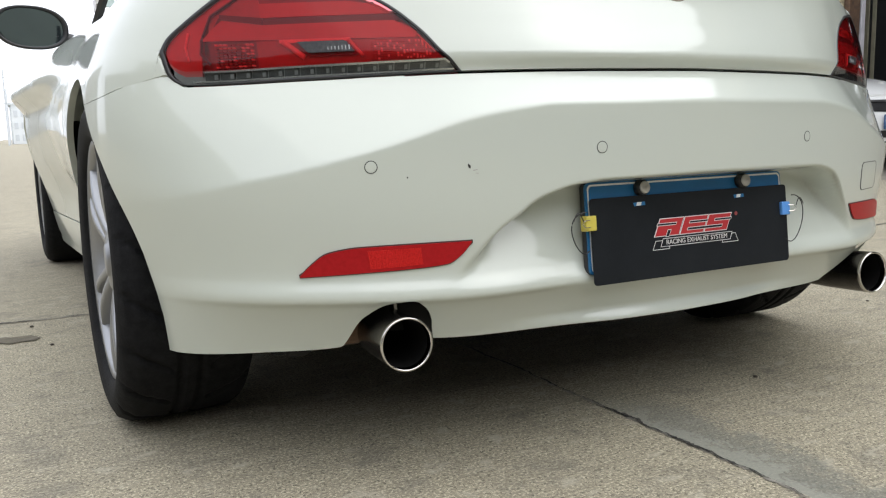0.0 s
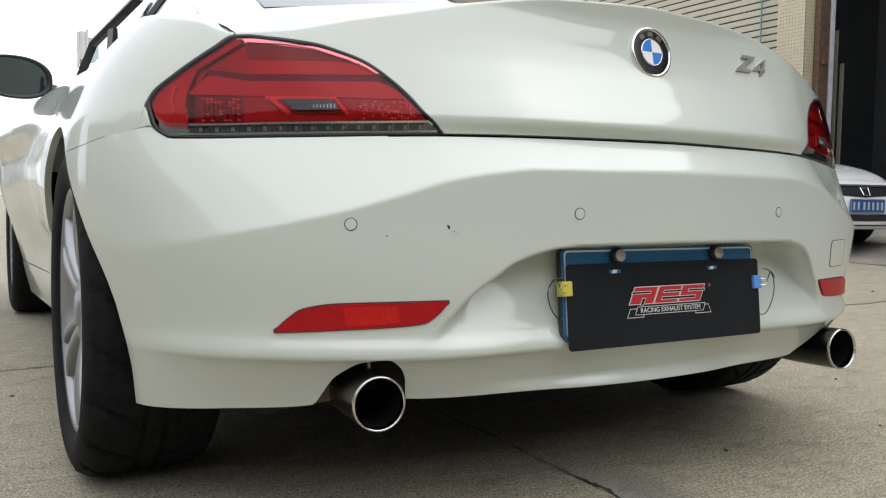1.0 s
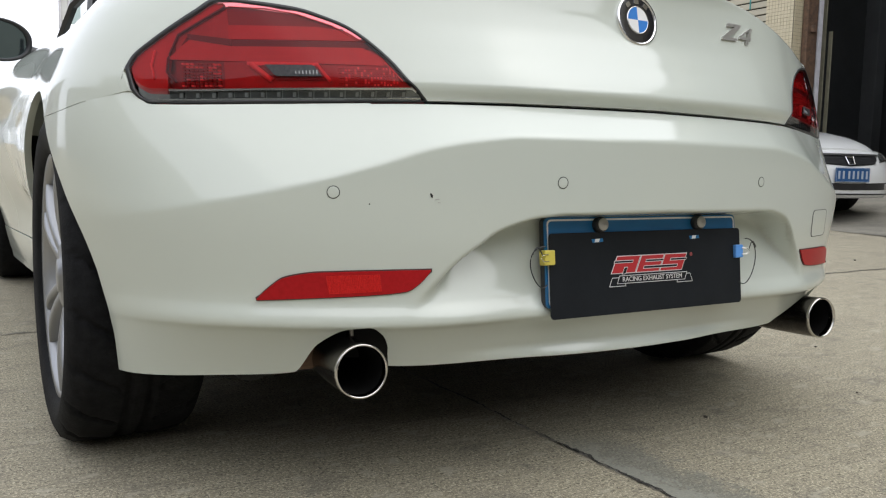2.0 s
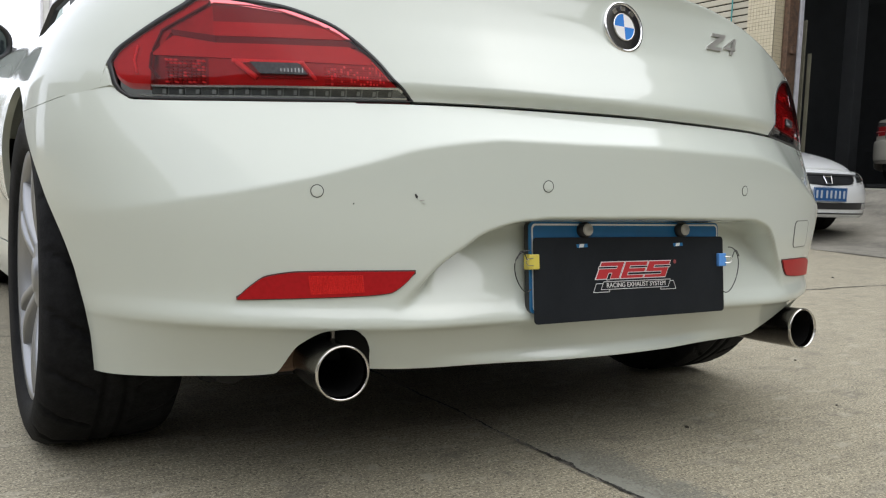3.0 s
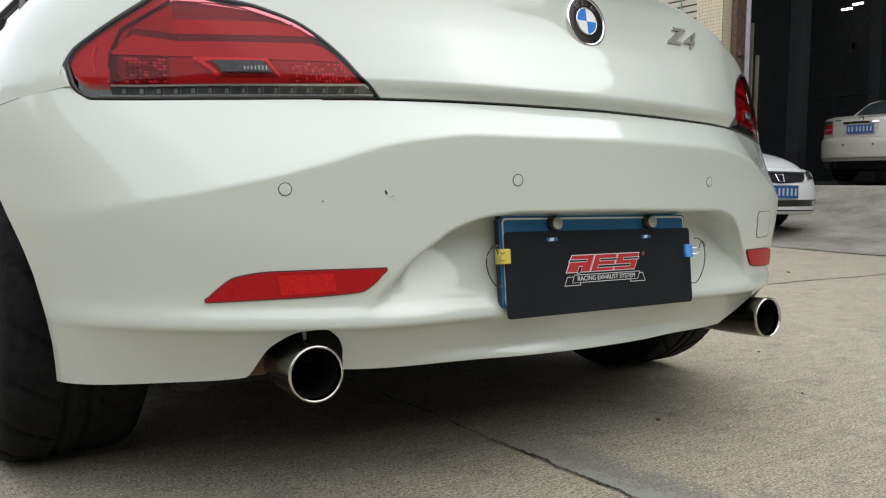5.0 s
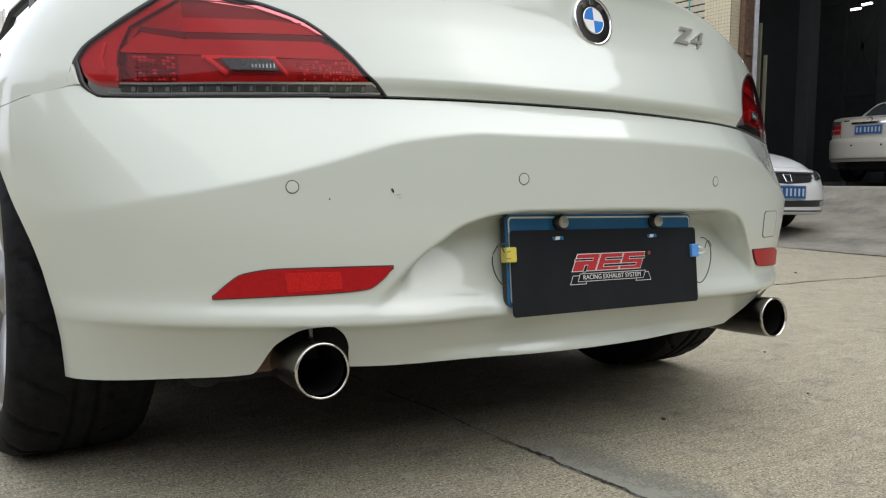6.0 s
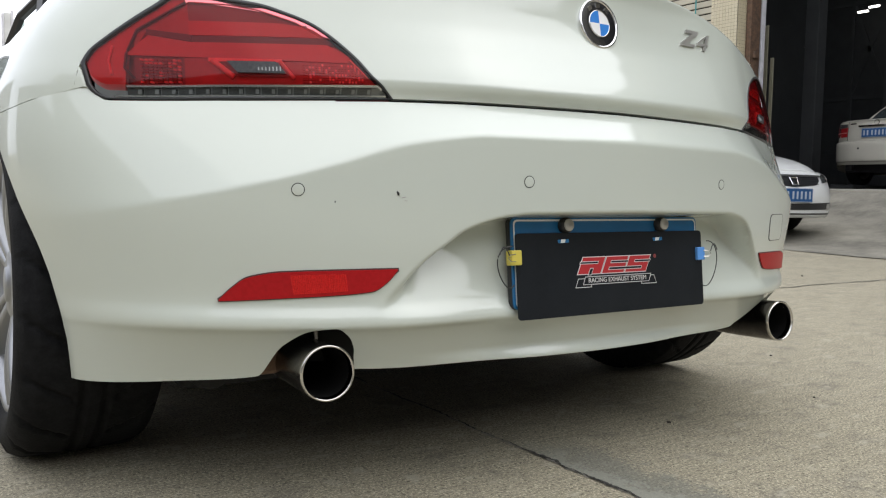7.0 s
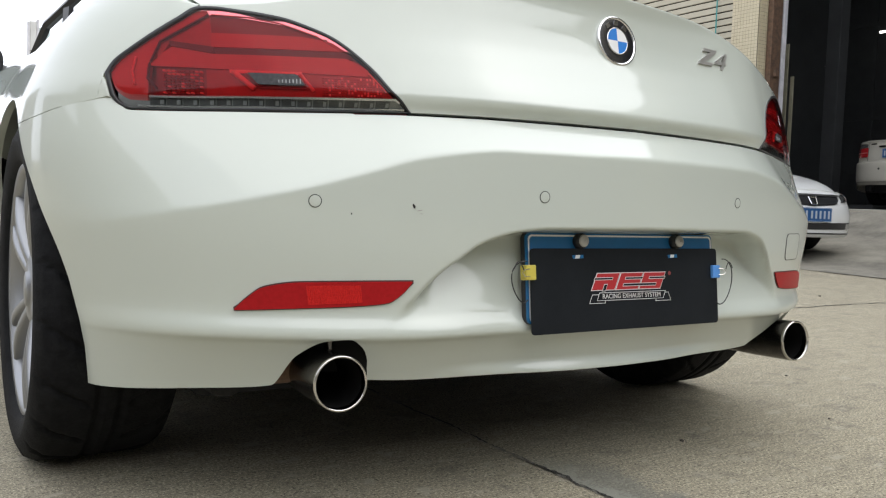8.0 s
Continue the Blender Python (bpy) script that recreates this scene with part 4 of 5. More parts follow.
                if z0 + 0.005 < body(x):
                    tone = LAMP_BRIGHT if rnd.random() < (0.26 if n < 10 else 0.36) else (LAMP_DEEP if n < 10 else LAMP_RED)
                    part("prism", lamp_patch(side, x, x + (x1 - x0) / n * 0.62, lambda q: z0, lambda q: z0 + 0.0026, -0.004, 1, 1, rim=0.005), tone, lamp)
    # bright bracket round the smoked reversing lamp
    patch("reverse_frame", 0.583, 0.680, line((0.583, 0.7055), (0.68, 0.7035)), line((0.583, 0.7100), (0.68, 0.7085)), LAMP_BRIGHT, -0.003, "bright red bracket", 20, 0.004)
    rod("reverse_arm", [(0.676, 0.7060), (0.6440, 0.6775)], 0.0046, LAMP_BRIGHT, 0.005)
    rod("reverse_arm", [(0.586, 0.7075), (0.5655, 0.6785)], 0.0032, LAMP_BRIGHT, 0.005)
    patch("reverse_bed", 0.573, 0.660, line((0.573, 0.687), (0.577, 0.684), (0.643, 0.682), (0.660, 0.7030)), line((0.573, 0.688), (0.586, 0.7070), (0.66, 0.7050)), LAMP_DUSK, -0.004, "", 24, 0.004)
    part("reverse_lamp", lamp_patch(side, 0.5788, 0.6548, line((0.5788, 0.6883), (0.6412, 0.6866), (0.6548, 0.7030)), line((0.5788, 0.6890), (0.5894, 0.7050), (0.6548, 0.7036)), 0.0022, 24, 4, rim=0.01), SMOKED, lamp, "smoked reversing lamp")
    for k in range(7):
        x = 0.584 + k * 0.0048
        part("reverse_rib", lamp_patch(side, x, x + 0.0016, lambda q: 0.6905, lambda q: 0.6975 - 0.0004 * k, 0.0032, 1, 1, rim=0.002), LAMP_GREY, lamp)
    rod("inner_line", [(0.4900, 0.7140), (0.4650, 0.6815)], 0.0014, LAMP_BRIGHT, 0.004)
    # the outer wrap, its dark parting edge and the pale corner under it
    part("outer_wrap", lamp_patch(side, 0.706, 0.8345, lambda x: divider(x) if x < 0.787 else lamp_low(x) + 0.013, lambda x: lamp_top(x) - 0.0025, -0.006, 50, 8, rim=0.008), LAMP_RED, lamp, "bright red wrap-round field", smooth=True)
    rod("parting_edge", [(0.7035, 0.7933), (0.769, 0.7473), (0.784, 0.712), (0.787, 0.690), (0.7735, 0.672)], 0.0022, LAMP_DARK, 0.004)
    rod("wrap_line", [(0.800, 0.722), (0.806, 0.700), (0.803, 0.676)], 0.0020, LAMP_BRIGHT, 0.003)
    part("pale_corner", lamp_patch(side, 0.786, 0.826, lambda x: lamp_low(x) + 0.002, lambda x: lamp_low(x) + 0.013, -0.006, 10, 3, rim=0.005), LAMP_GREY, lamp, "pale clear corner", smooth=True)


def build_tail_fittings():
    for x, z in ((-0.588, 0.514), (-0.2275, 0.533), (0.257, 0.538)):
        m = on_tail(x, z)
        sensor = part("parking_sensor", turned([(-0.0008, 0.0001), (-0.0012, 0.006), (-0.0006, 0.0086)], "y", 28, m=m), PAINT, car, "round white parking sensor with a dark rim", smooth=True)
        part("sensor_gap", turned([(0.003, 0.0086), (-0.0004, 0.0086), (-0.0005, 0.0098), (0.003, 0.0098)], "y", 28, m=m), GAP, sensor)
    # the cover follows the bumper's curve
    def shape(grow, out):
        line = []
        for u, v in round_rect(0.092 + grow, 0.055 + grow, 0.012):
            x, z = 0.541 + u, 0.450 + v
            p = skin(c_at_x(x, z), z)
            line.append(p + (on_tail(x, z, out).translation - p))
        return line
    bm = bmesh.new()
    edge = shape(0.0, 0.0012)
    hub = bm.verts.new(on_tail(0.541, 0.450, 0.0012).translation)
    ring, half = [bm.verts.new(p) for p in edge], [bm.verts.new(on_tail(0.541 + u * 0.5, 0.450 + v * 0.5, 0.0012).translation) for u, v in round_rect(0.092, 0.055, 0.012)]
    for i in range(len(ring)):
        j = (i + 1) % len(ring)
        bm.faces.new([ring[i], ring[j], half[j], half[i]])
        bm.faces.new([half[i], half[j], hub])
    cover = part("tow_cover", bm, PAINT, car, "square white tow-eye cover", smooth=True)
    loop = shape(0.0012, 0.0004)
    part("cover_gap", tube([tuple(p) for p in loop + loop[:1]], 0.0011), mat("gap_grey", (0.10, 0.10, 0.095), 0.8), cover)
    # reflectors
    low = spline((0.440, 0.3955), (0.455, 0.379), (0.479, 0.364), (0.535, 0.3585), (0.60, 0.355), (0.686, 0.350))
    high = spline((0.440, 0.397), (0.50, 0.396), (0.60, 0.393), (0.645, 0.385), (0.668, 0.369), (0.686, 0.352))
    for side in (-1, 1):
        def sheet(grow, out, rim):
            rows = []
            for i in range(41):
                x = 0.440 - grow + (0.246 + 2 * grow) * i / 40
                zl, zh = low(x) - grow, high(x) + grow
                line = []
                for j in range(7):
                    q = skin(side * c_at_x(x, 0.37), zl + (zh - zl) * j / 6)
                    line.append(q + inward(q) * -out)
                rows.append(line)
            return grid(rows, rim=rim, inward=inward)
        core = []
        for i in range(61):
            x = 0.515 + 0.075 * i / 60
            line = []
            for j in range(7):
                q = skin(side * c_at_x(x, 0.37), low(x) + 0.005 + (high(x) - low(x) - 0.010) * j / 6)
                line.append(q + inward(q) * -(0.0036 + 0.0009 * (i % 2)))
            core.append(line)
        r = part("rear_reflector", sheet(0, 0.0035, 0.01), REFLEX, car, "slim red reflector in the bumper", smooth=True)
        # only the left one shines back to the camera; its glow is painted
        if side < 0:
            part("reflector_glint", grid(core, rim=0.003, inward=inward), REFLEX_GLINT, r, "prismatic field with its returned light painted in brighter red")
        part("reflector_edge", sheet(0.0018, 0.0016, 0.01), mat("reflector_edge", (0.06, 0.03, 0.03), 0.5), r, smooth=True)
    # paint chips
    for x, z, w, h, turn in ((-0.447, 0.511, 0.004, 0.008, -30), (-0.438, 0.505, 0.009, 0.0015, -8), (-0.435, 0.5, 0.006, 0.001, 4), (-0.5375, 0.497, 0.0025, 0.003, 0)):
        m = on_tail(x, z, 0.0006) @ pose(0, 0, 0, 0, turn, 0)
        part("paint_chip", plate_shape([(-w / 2, -h * 0.2), (-w * 0.1, -h / 2), (w / 2, -h * 0.1), (w * 0.2, h / 2), (-w * 0.3, h * 0.4)], 0.001, m), TRIM if w < 0.005 else mat("scuff", (0.34, 0.33, 0.31), 0.7), car, "dark chip in the white paint")
    # round badge
    m = on_tail(0.0, 0.823, 0.002, True)
    badge = part("round_badge", turned([(0.006, 0.0475), (-0.002, 0.0475), (-0.0045, 0.046), (-0.0045, 0.0425), (-0.003, 0.0415)], "y", 48, m=m), CHROME, car, "round chrome-ringed badge in blue, white and black", smooth=True)
    part("badge_ring", turned([(-0.0030, 0.0416), (-0.0036, 0.034), (-0.0034, 0.0250)], "y", 48, m=m), BADGE_BLACK, badge, smooth=True)
    part("badge_inner_ring", turned([(-0.0030, 0.0253), (-0.0046, 0.0250), (-0.0046, 0.0237), (-0.003, 0.0235)], "y", 48, m=m), CHROME, badge, smooth=True)
    for q in range(4):
        fan = [(0, 0)] + [(0.0237 * math.cos(radians(q * 90 + a)), 0.0237 * math.sin(radians(q * 90 + a))) for a in range(0, 91, 10)]
        part("badge_quarter", plate_shape(fan, 0.003, m @ Matrix.Translation((0, -0.0042, 0))), BADGE_BLUE if q in (1, 3) else BADGE_WHITE, badge)
    for a in (128, 90, 52):
        mm = m @ Matrix.Translation((0.0335 * math.cos(radians(a)), -0.0046, 0.0335 * math.sin(radians(a)))) @ pose(0, 0, 0, 0, 90 - a, 0)
        part("badge_mark", plate_shape(round_rect(0.0105, 0.008, 0.001, 2), 0.0015, mm), CHROME, badge)
    # model badge: a slanted chrome zigzag and a pierced wedge beside it
    m = on_tail(0.284, 0.829, 0.004, True)
    slant = lambda pts: [(x + z * 0.55, z) for x, z in pts]
    model = part("model_badge", plate_shape(slant([(-0.040, 0.018), (0.000, 0.018), (0.000, 0.011), (-0.025, -0.011), (0.000, -0.011), (0.000, -0.018), (-0.044, -0.018), (-0.044, -0.011), (-0.019, 0.011), (-0.040, 0.011)]), 0.006, m), BADGE_METAL, car, "slanted chrome model badge")
    for pts in ([(0.029, 0.014), (0.037, 0.014), (0.037, -0.022), (0.029, -0.022)], [(0.006, -0.006), (0.029, -0.006), (0.029, -0.012), (0.006, -0.012)], [(0.006, -0.0055), (0.013, -0.0055), (0.0285, 0.008), (0.0285, 0.014)], [(0.0375, -0.006), (0.043, -0.006), (0.043, -0.012), (0.0375, -0.012)]):
        part("badge_wedge", plate_shape(slant(pts), 0.006, m), BADGE_METAL, model)


def build_exhaust(side):
    m = pose(-0.553 if side < 0 else 0.549, 0.225, 0.2465 if side < 0 else 0.2435, -3, 0, -6 if side < 0 else -3) @ Matrix.Scale(1.05 if side > 0 else 1.0, 4)
    tip = part("exhaust_tip", turned([(0.20, 0.036), (0.10, 0.0405), (0.02, 0.0415), (0.004, 0.0420)], "y", 56, m=m), PIPE, car, "round steel exhaust tip with a polished rim", smooth=True)
    part("tip_rim", turned([(0.004, 0.0420), (0.000, 0.0417), (-0.002, 0.0402), (-0.001, 0.0384), (0.004, 0.0374), (0.012, 0.0372)], "y", 56, m=m), STEEL, tip, "polished rolled rim", smooth=True)
    part("tip_bore", turned([(0.012, 0.0372), (0.06, 0.036), (0.16, 0.035), (0.17, 0.001)], "y", 40, m=m), SOOT, tip, "sooty black bore", smooth=True)
    part("hanger", boxed(0.018 - 0.004, 0.018 + 0.004, 0.10, 0.14, 0.036, 0.10, 0.002, m), PIPE, tip, "thin steel hanger strap")


def tyre_profile(width, radius, inner):
    h = width / 2
    return [(-h * 0.80, inner - 0.004), (-h * 0.94, inner + 0.010), (-h * 1.0, (inner + radius) / 2), (-h * 0.97, radius - 0.030), (-h * 0.90, radius - 0.012), (-h * 0.78, radius - 0.004)] + \
        [(-h * 0.78 + h * 1.56 * i / 36, radius - 0.0015 + 0.0015 * math.cos((i / 18 - 1) * 1.5)) for i in range(1, 36)] + \
        [(h * 0.78, radius - 0.004), (h * 0.90, radius - 0.012), (h * 0.97, radius - 0.030), (h * 1.0, (inner + radius) / 2), (h * 0.94, inner + 0.010), (h * 0.80, inner - 0.004)]


def build_tyre(width, radius, inner, parent, detail=True):
    steps = 400 if detail else 60
    prof = tyre_profile(width, radius, inner)
    bm = bmesh.new()
    rows = []
    for i in range(steps + 1):
        a = 2 * math.pi * i / steps
        line = []
        for x, r in prof:
            w = x / (width / 2)
            if detail and r > radius - 0.013:
                groove = 0.0
                if abs(abs(w) - 0.16) < 0.045:
                    groove = 0.007
                slot = (i + abs(w) * 18) % 20
                if abs(w) > 0.27 and slot < 2.0:
                    groove = 0.006
                r -= groove
            line.append(Vector((x, r * math.cos(a), r * math.sin(a))))
        rows.append(line)
    grid(rows, bm)
    bmesh.ops.remove_doubles(bm, verts=bm.verts, dist=0.0002)
    return part("tyre", bm, RUBBER, parent, "worn black low-profile tyre", smooth=True)


def build_wheel(x, y, side, width, parent, radius=0.325, inner=0.235, detail=True):
    """Hub at the origin of an Empty; the outer face looks to the side."""
    wheel = new("wheel")
    wheel.parent, wheel.location = parent, (x, y, radius)
    tagged(wheel, "silver alloy wheel with five broad spokes")
    build_tyre(width, radius - 0.002, inner, wheel, detail)
    h = width / 2
    rim = turned([(side * h * 0.83, inner + 0.006), (side * h * 0.88, inner + 0.002), (side * h * 0.86, inner - 0.008), (side * h * 0.76, inner - 0.014), (side * h * 0.30, inner - 0.025), (-side * h * 0.8, inner - 0.02), (-side * h * 0.85, inner + 0.004)], "x", 64)
    part("rim", rim, ALLOY, wheel, smooth=True)
    part("hub", turned([(side * h * 0.30, 0.075), (side * h * 0.74, 0.070), (side * h * 0.79, 0.055), (side * h * 0.79, 0.034), (side * h * 0.83, 0.032), (side * h * 0.84, 0.0005)], "x", 40), ALLOY, wheel, smooth=True)
    for k in range(5):
        bm = bmesh.new()
        for d in (-1, 1):
            rows = []
            for i in range(9):
                t = i / 8
                r = 0.045 + (inner - 0.012 - 0.045) * t
                spread = d * (0.010 + 0.030 * t ** 1.3)
                wid = 0.024 - 0.006 * t + 0.006 * t ** 4
                out = side * h * (0.74 + 0.12 * math.sin(t * 2.4) + 0.03 * t)
                line = []
                for ww, dd in ((-1, -0.035), (-0.9, -0.004), (-0.55, 0.0), (0.55, 0.0), (0.9, -0.004), (1, -0.035)):
                    line.append(Vector((out + side * dd, spread + ww * wid / 2, r)))
                rows.append(line)
            grid(rows, bm)
        part("spoke", bm, ALLOY, wheel, smooth=True).rotation_euler = (radians(72 * k + 20), 0, 0)
    part("brake_disc", turned([(side * 0.0, 0.16), (side * 0.02, 0.16), (side * 0.02, 0.03)], "x", 40), mat("brake_steel", (0.28, 0.26, 0.25), 0.4, 0.9, 20, 0.4), wheel)
    return wheel


build_bumper()
build_lid()
for side in (-1, 1):
    build_quarter(side)
    build_side(side)
    build_mirror(side)
    build_tail_lamp(side)
    build_exhaust(side)
    build_wheel(side * 0.796, AXLE_R, side, 0.245, car)
    build_wheel(side * 0.795, AXLE_F, side, 0.225, car, detail=False)
build_core()
build_cabin()
build_tail_fittings()


def build_plate():
    """The blue number plate, two cap screws and what still shows of its frame."""
    m = pose(0.0035, 0.205, 0.398, -6, 0, 0)
    plate = part("number_plate", plate_shape(round_rect(0.463, 0.152, 0.009), 0.004, m), PLATE_BLUE, car, "blue number plate with a pale edge, mostly covered")
    edge = bmesh.new()
    o, i_ = round_rect(0.457, 0.146, 0.008), round_rect(0.451, 0.140, 0.007)
    a, b = [edge.verts.new(m @ Vector((x, -0.0012, z))) for x, z in o], [edge.verts.new(m @ Vector((x, -0.0012, z))) for x, z in i_]
    for k in range(len(o)):
        j = (k + 1) % len(o)
        edge.faces.new((a[k], a[j], b[j], b[k]))
    part("plate_edge", edge, PLATE_WHITE, plate)
    part("plate_backing", plate_shape(round_rect(0.464, 0.153, 0.010), 0.010, m @ Matrix.Translation((0, 0.0045, 0))), TRIM, plate)
    for x in (-0.1165, 0.1235):
        s = m @ Matrix.Translation((x, -0.002, 0.0625))
        cap = part("plate_screw", turned([(0.002, 0.0130), (-0.010, 0.0130), (-0.012, 0.0105)], "y", 24, m=s), TRIM, plate, "black screw with a steel cap", smooth=True)
        part("screw_cap", turned([(-0.012, 0.0105), (-0.0145, 0.0102), (-0.0152, 0.0090), (-0.0152, 0.0005)], "y", 24, m=s), BADGE_METAL, cap, smooth=True)
    for x in (-0.12, 0.10):
        part("plate_lamp", boxed(x - 0.06, x + 0.06, 0.165, 0.19, 0.484, 0.490, 0.002), TRIM, car, "dark plate-lamp slot")
    return plate


build_plate()


def build_card():
    """A black printed card clipped over the plate."""
    root = empty("advert_card", "black printed card clipped over the number plate", "card", 0.012, 0.178, 0.377)
    root.matrix_world = pose(0.008, 0.1965, 0.3765, -6, 0, 0)
    flat = Matrix.Identity(4)
    part("card", plate_shape(round_rect(0.466, 0.144, 0.007), 0.0016, flat), CARD, root, "black satin card")
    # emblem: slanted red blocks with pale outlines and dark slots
    lean = lambda x0, x1, z0, z1: [(x0 + z0 * 0.42, z0), (x1 + z0 * 0.42, z0), (x1 + z1 * 0.42, z1), (x0 + z1 * 0.42, z1)]
    for dx, notches in ((-0.058, ((-0.0235, 0.010, 0.0035, 0.0062), (-0.001, 0.004, -0.0150, -0.0050))), (0.0, ((-0.010, 0.0235, 0.0035, 0.0062), (-0.010, 0.0235, -0.0078, -0.0045))),
                        (0.058, ((-0.008, 0.0235, 0.0035, 0.0062), (-0.0235, 0.009, -0.0078, -0.0045)))):
        at = Matrix.Translation((dx - 0.006, 0, 0.0135)) @ Matrix.Diagonal((1.26, 1, 1.06, 1))
        part("emblem_outline", plate_shape(lean(-0.0225, 0.0225, -0.0148, 0.0148), 0.0006, at @ Matrix.Translation((0, -0.0006, 0))), LOGO_WHITE, root, "pale emblem outline")
        part("emblem_block", plate_shape(lean(-0.0212, 0.0212, -0.0135, 0.0135), 0.0006, at @ Matrix.Translation((0, -0.0011, 0))), LOGO_RED, root, "red slanted emblem block")
        for x0, x1, z0, z1 in notches:
            part("notch_edge", plate_shape(lean(x0 - 0.0009, x1 + 0.0009, z0 - 0.0010, z1 + 0.0010), 0.0004, at @ Matrix.Translation((0, -0.0013, 0))), LOGO_WHITE, root)
            part("emblem_notch", plate_shape(lean(x0, x1, z0, z1), 0.0004, at @ Matrix.Translation((0, -0.0016, 0))), CARD, root)
    part("emblem_dot", turned([(-0.0008, 0.0038), (-0.0011, 0.0005)], "y", 16, m=Matrix.Translation((0.098, 0, 0.026))), mat("dull_red", (0.25, 0.05, 0.05), 0.5), root)

    def outline(pts, w=0.0011):
        bm = bmesh.new()
        for p, q in zip(pts, pts[1:] + pts[:1]):
            tube([(p[0], -0.0006, p[1]), (q[0], -0.0006, q[1])], w / 2, bm, 4)
        return bm
    part("banner_outline", outline([(-0.086, -0.0195), (0.080, -0.0195), (0.086, -0.0060), (-0.080, -0.0060)]), LOGO_WHITE, root, "pale banner outline")
    part("banner_tail", outline([(-0.104, -0.0240), (-0.066, -0.0240), (-0.067, -0.0195), (-0.086, -0.0195), (-0.081, -0.009), (-0.097, -0.009)]), LOGO_WHITE, root)
    part("banner_tail", outline([(0.100, -0.0240), (0.060, -0.0240), (0.061, -0.0195), (0.080, -0.0195), (0.085, -0.009), (0.094, -0.009)]), LOGO_WHITE, root)
    text = bpy.data.curves.new("banner_text", "FONT")
    text.body, text.size, text.align_x, text.align_y, text.extrude = "RACING EXHAUST SYSTEM", 0.0118, "CENTER", "CENTER", 0.0002
    tmp = new("banner_text", text)
    tmp.rotation_euler = (radians(90), 0, 0)
    tmp.location = (0.0, -0.0006, -0.0128)
    tmp.scale = (1.03, 1.0, 1.0)
    tmp.parent = root
    text.materials.append(LOGO_WHITE)
    # slots through which the plate shows
    for x in (-0.128, 0.108):
        part("card_slot", plate_shape([(x - 0.013, 0.060), (x - 0.011, 0.054), (x + 0.013, 0.055), (x + 0.012, 0.061)], 0.0005, Matrix.Translation((0, -0.0005, 0))), PLATE_BLUE, root, "blue plate seen through a slot")
        part("slot_mark", plate_shape([(x - 0.005, 0.0605), (x - 0.007, 0.0545), (x + 0.003, 0.0548), (x + 0.005, 0.0605)], 0.0005, Matrix.Translation((0, -0.0008, 0))), PLATE_WHITE, root)
    rnd = random.Random(5)
    for sx, x, z, material, label in ((-1, -0.236, 0.032, CLIP_YELLOW, "yellow binder clip"), (1, 0.2255, 0.027, CLIP_BLUE, "blue binder clip")):
        clip = part("binder_clip", boxed(x - 0.011, x + 0.011, -0.006, 0.010, z - 0.0125, z + 0.0125, 0.002), material, root, label)
        arm = [(x + sx * 0.004, -0.0075, z + 0.006), (x + sx * 0.016, -0.010, z + 0.005), (x + sx * 0.022, -0.011, z), (x + sx * 0.016, -0.010, z - 0.006), (x + sx * 0.004, -0.0075, z - 0.006)]
        part("clip_wire", tube(arm, 0.0008), STEEL, clip)
        loop = []
        for k in range(25):
            t = k / 24
            a = radians(95 - 215 * t)
            wide, tall = (0.030, 0.044) if sx > 0 else (0.026, 0.034)
            loop.append((x + sx * (0.014 + wide * math.cos(a) + 0.004 * math.sin(7 * t)), -0.010 + 0.010 * t, z - tall * 0.45 + tall * math.sin(a)))
        part("cord", tube(loop, 0.0010), TRIM, clip, "thin black cord")
        tail = [(x + sx * (0.02 + 0.020 * t), -0.012, z + 0.004 + 0.014 * math.sin(3.0 * t)) for t in [k / 10 for k in range(11)]]
        part("cord", tube(tail, 0.0009), TRIM, clip, "thin black cord")


build_card()


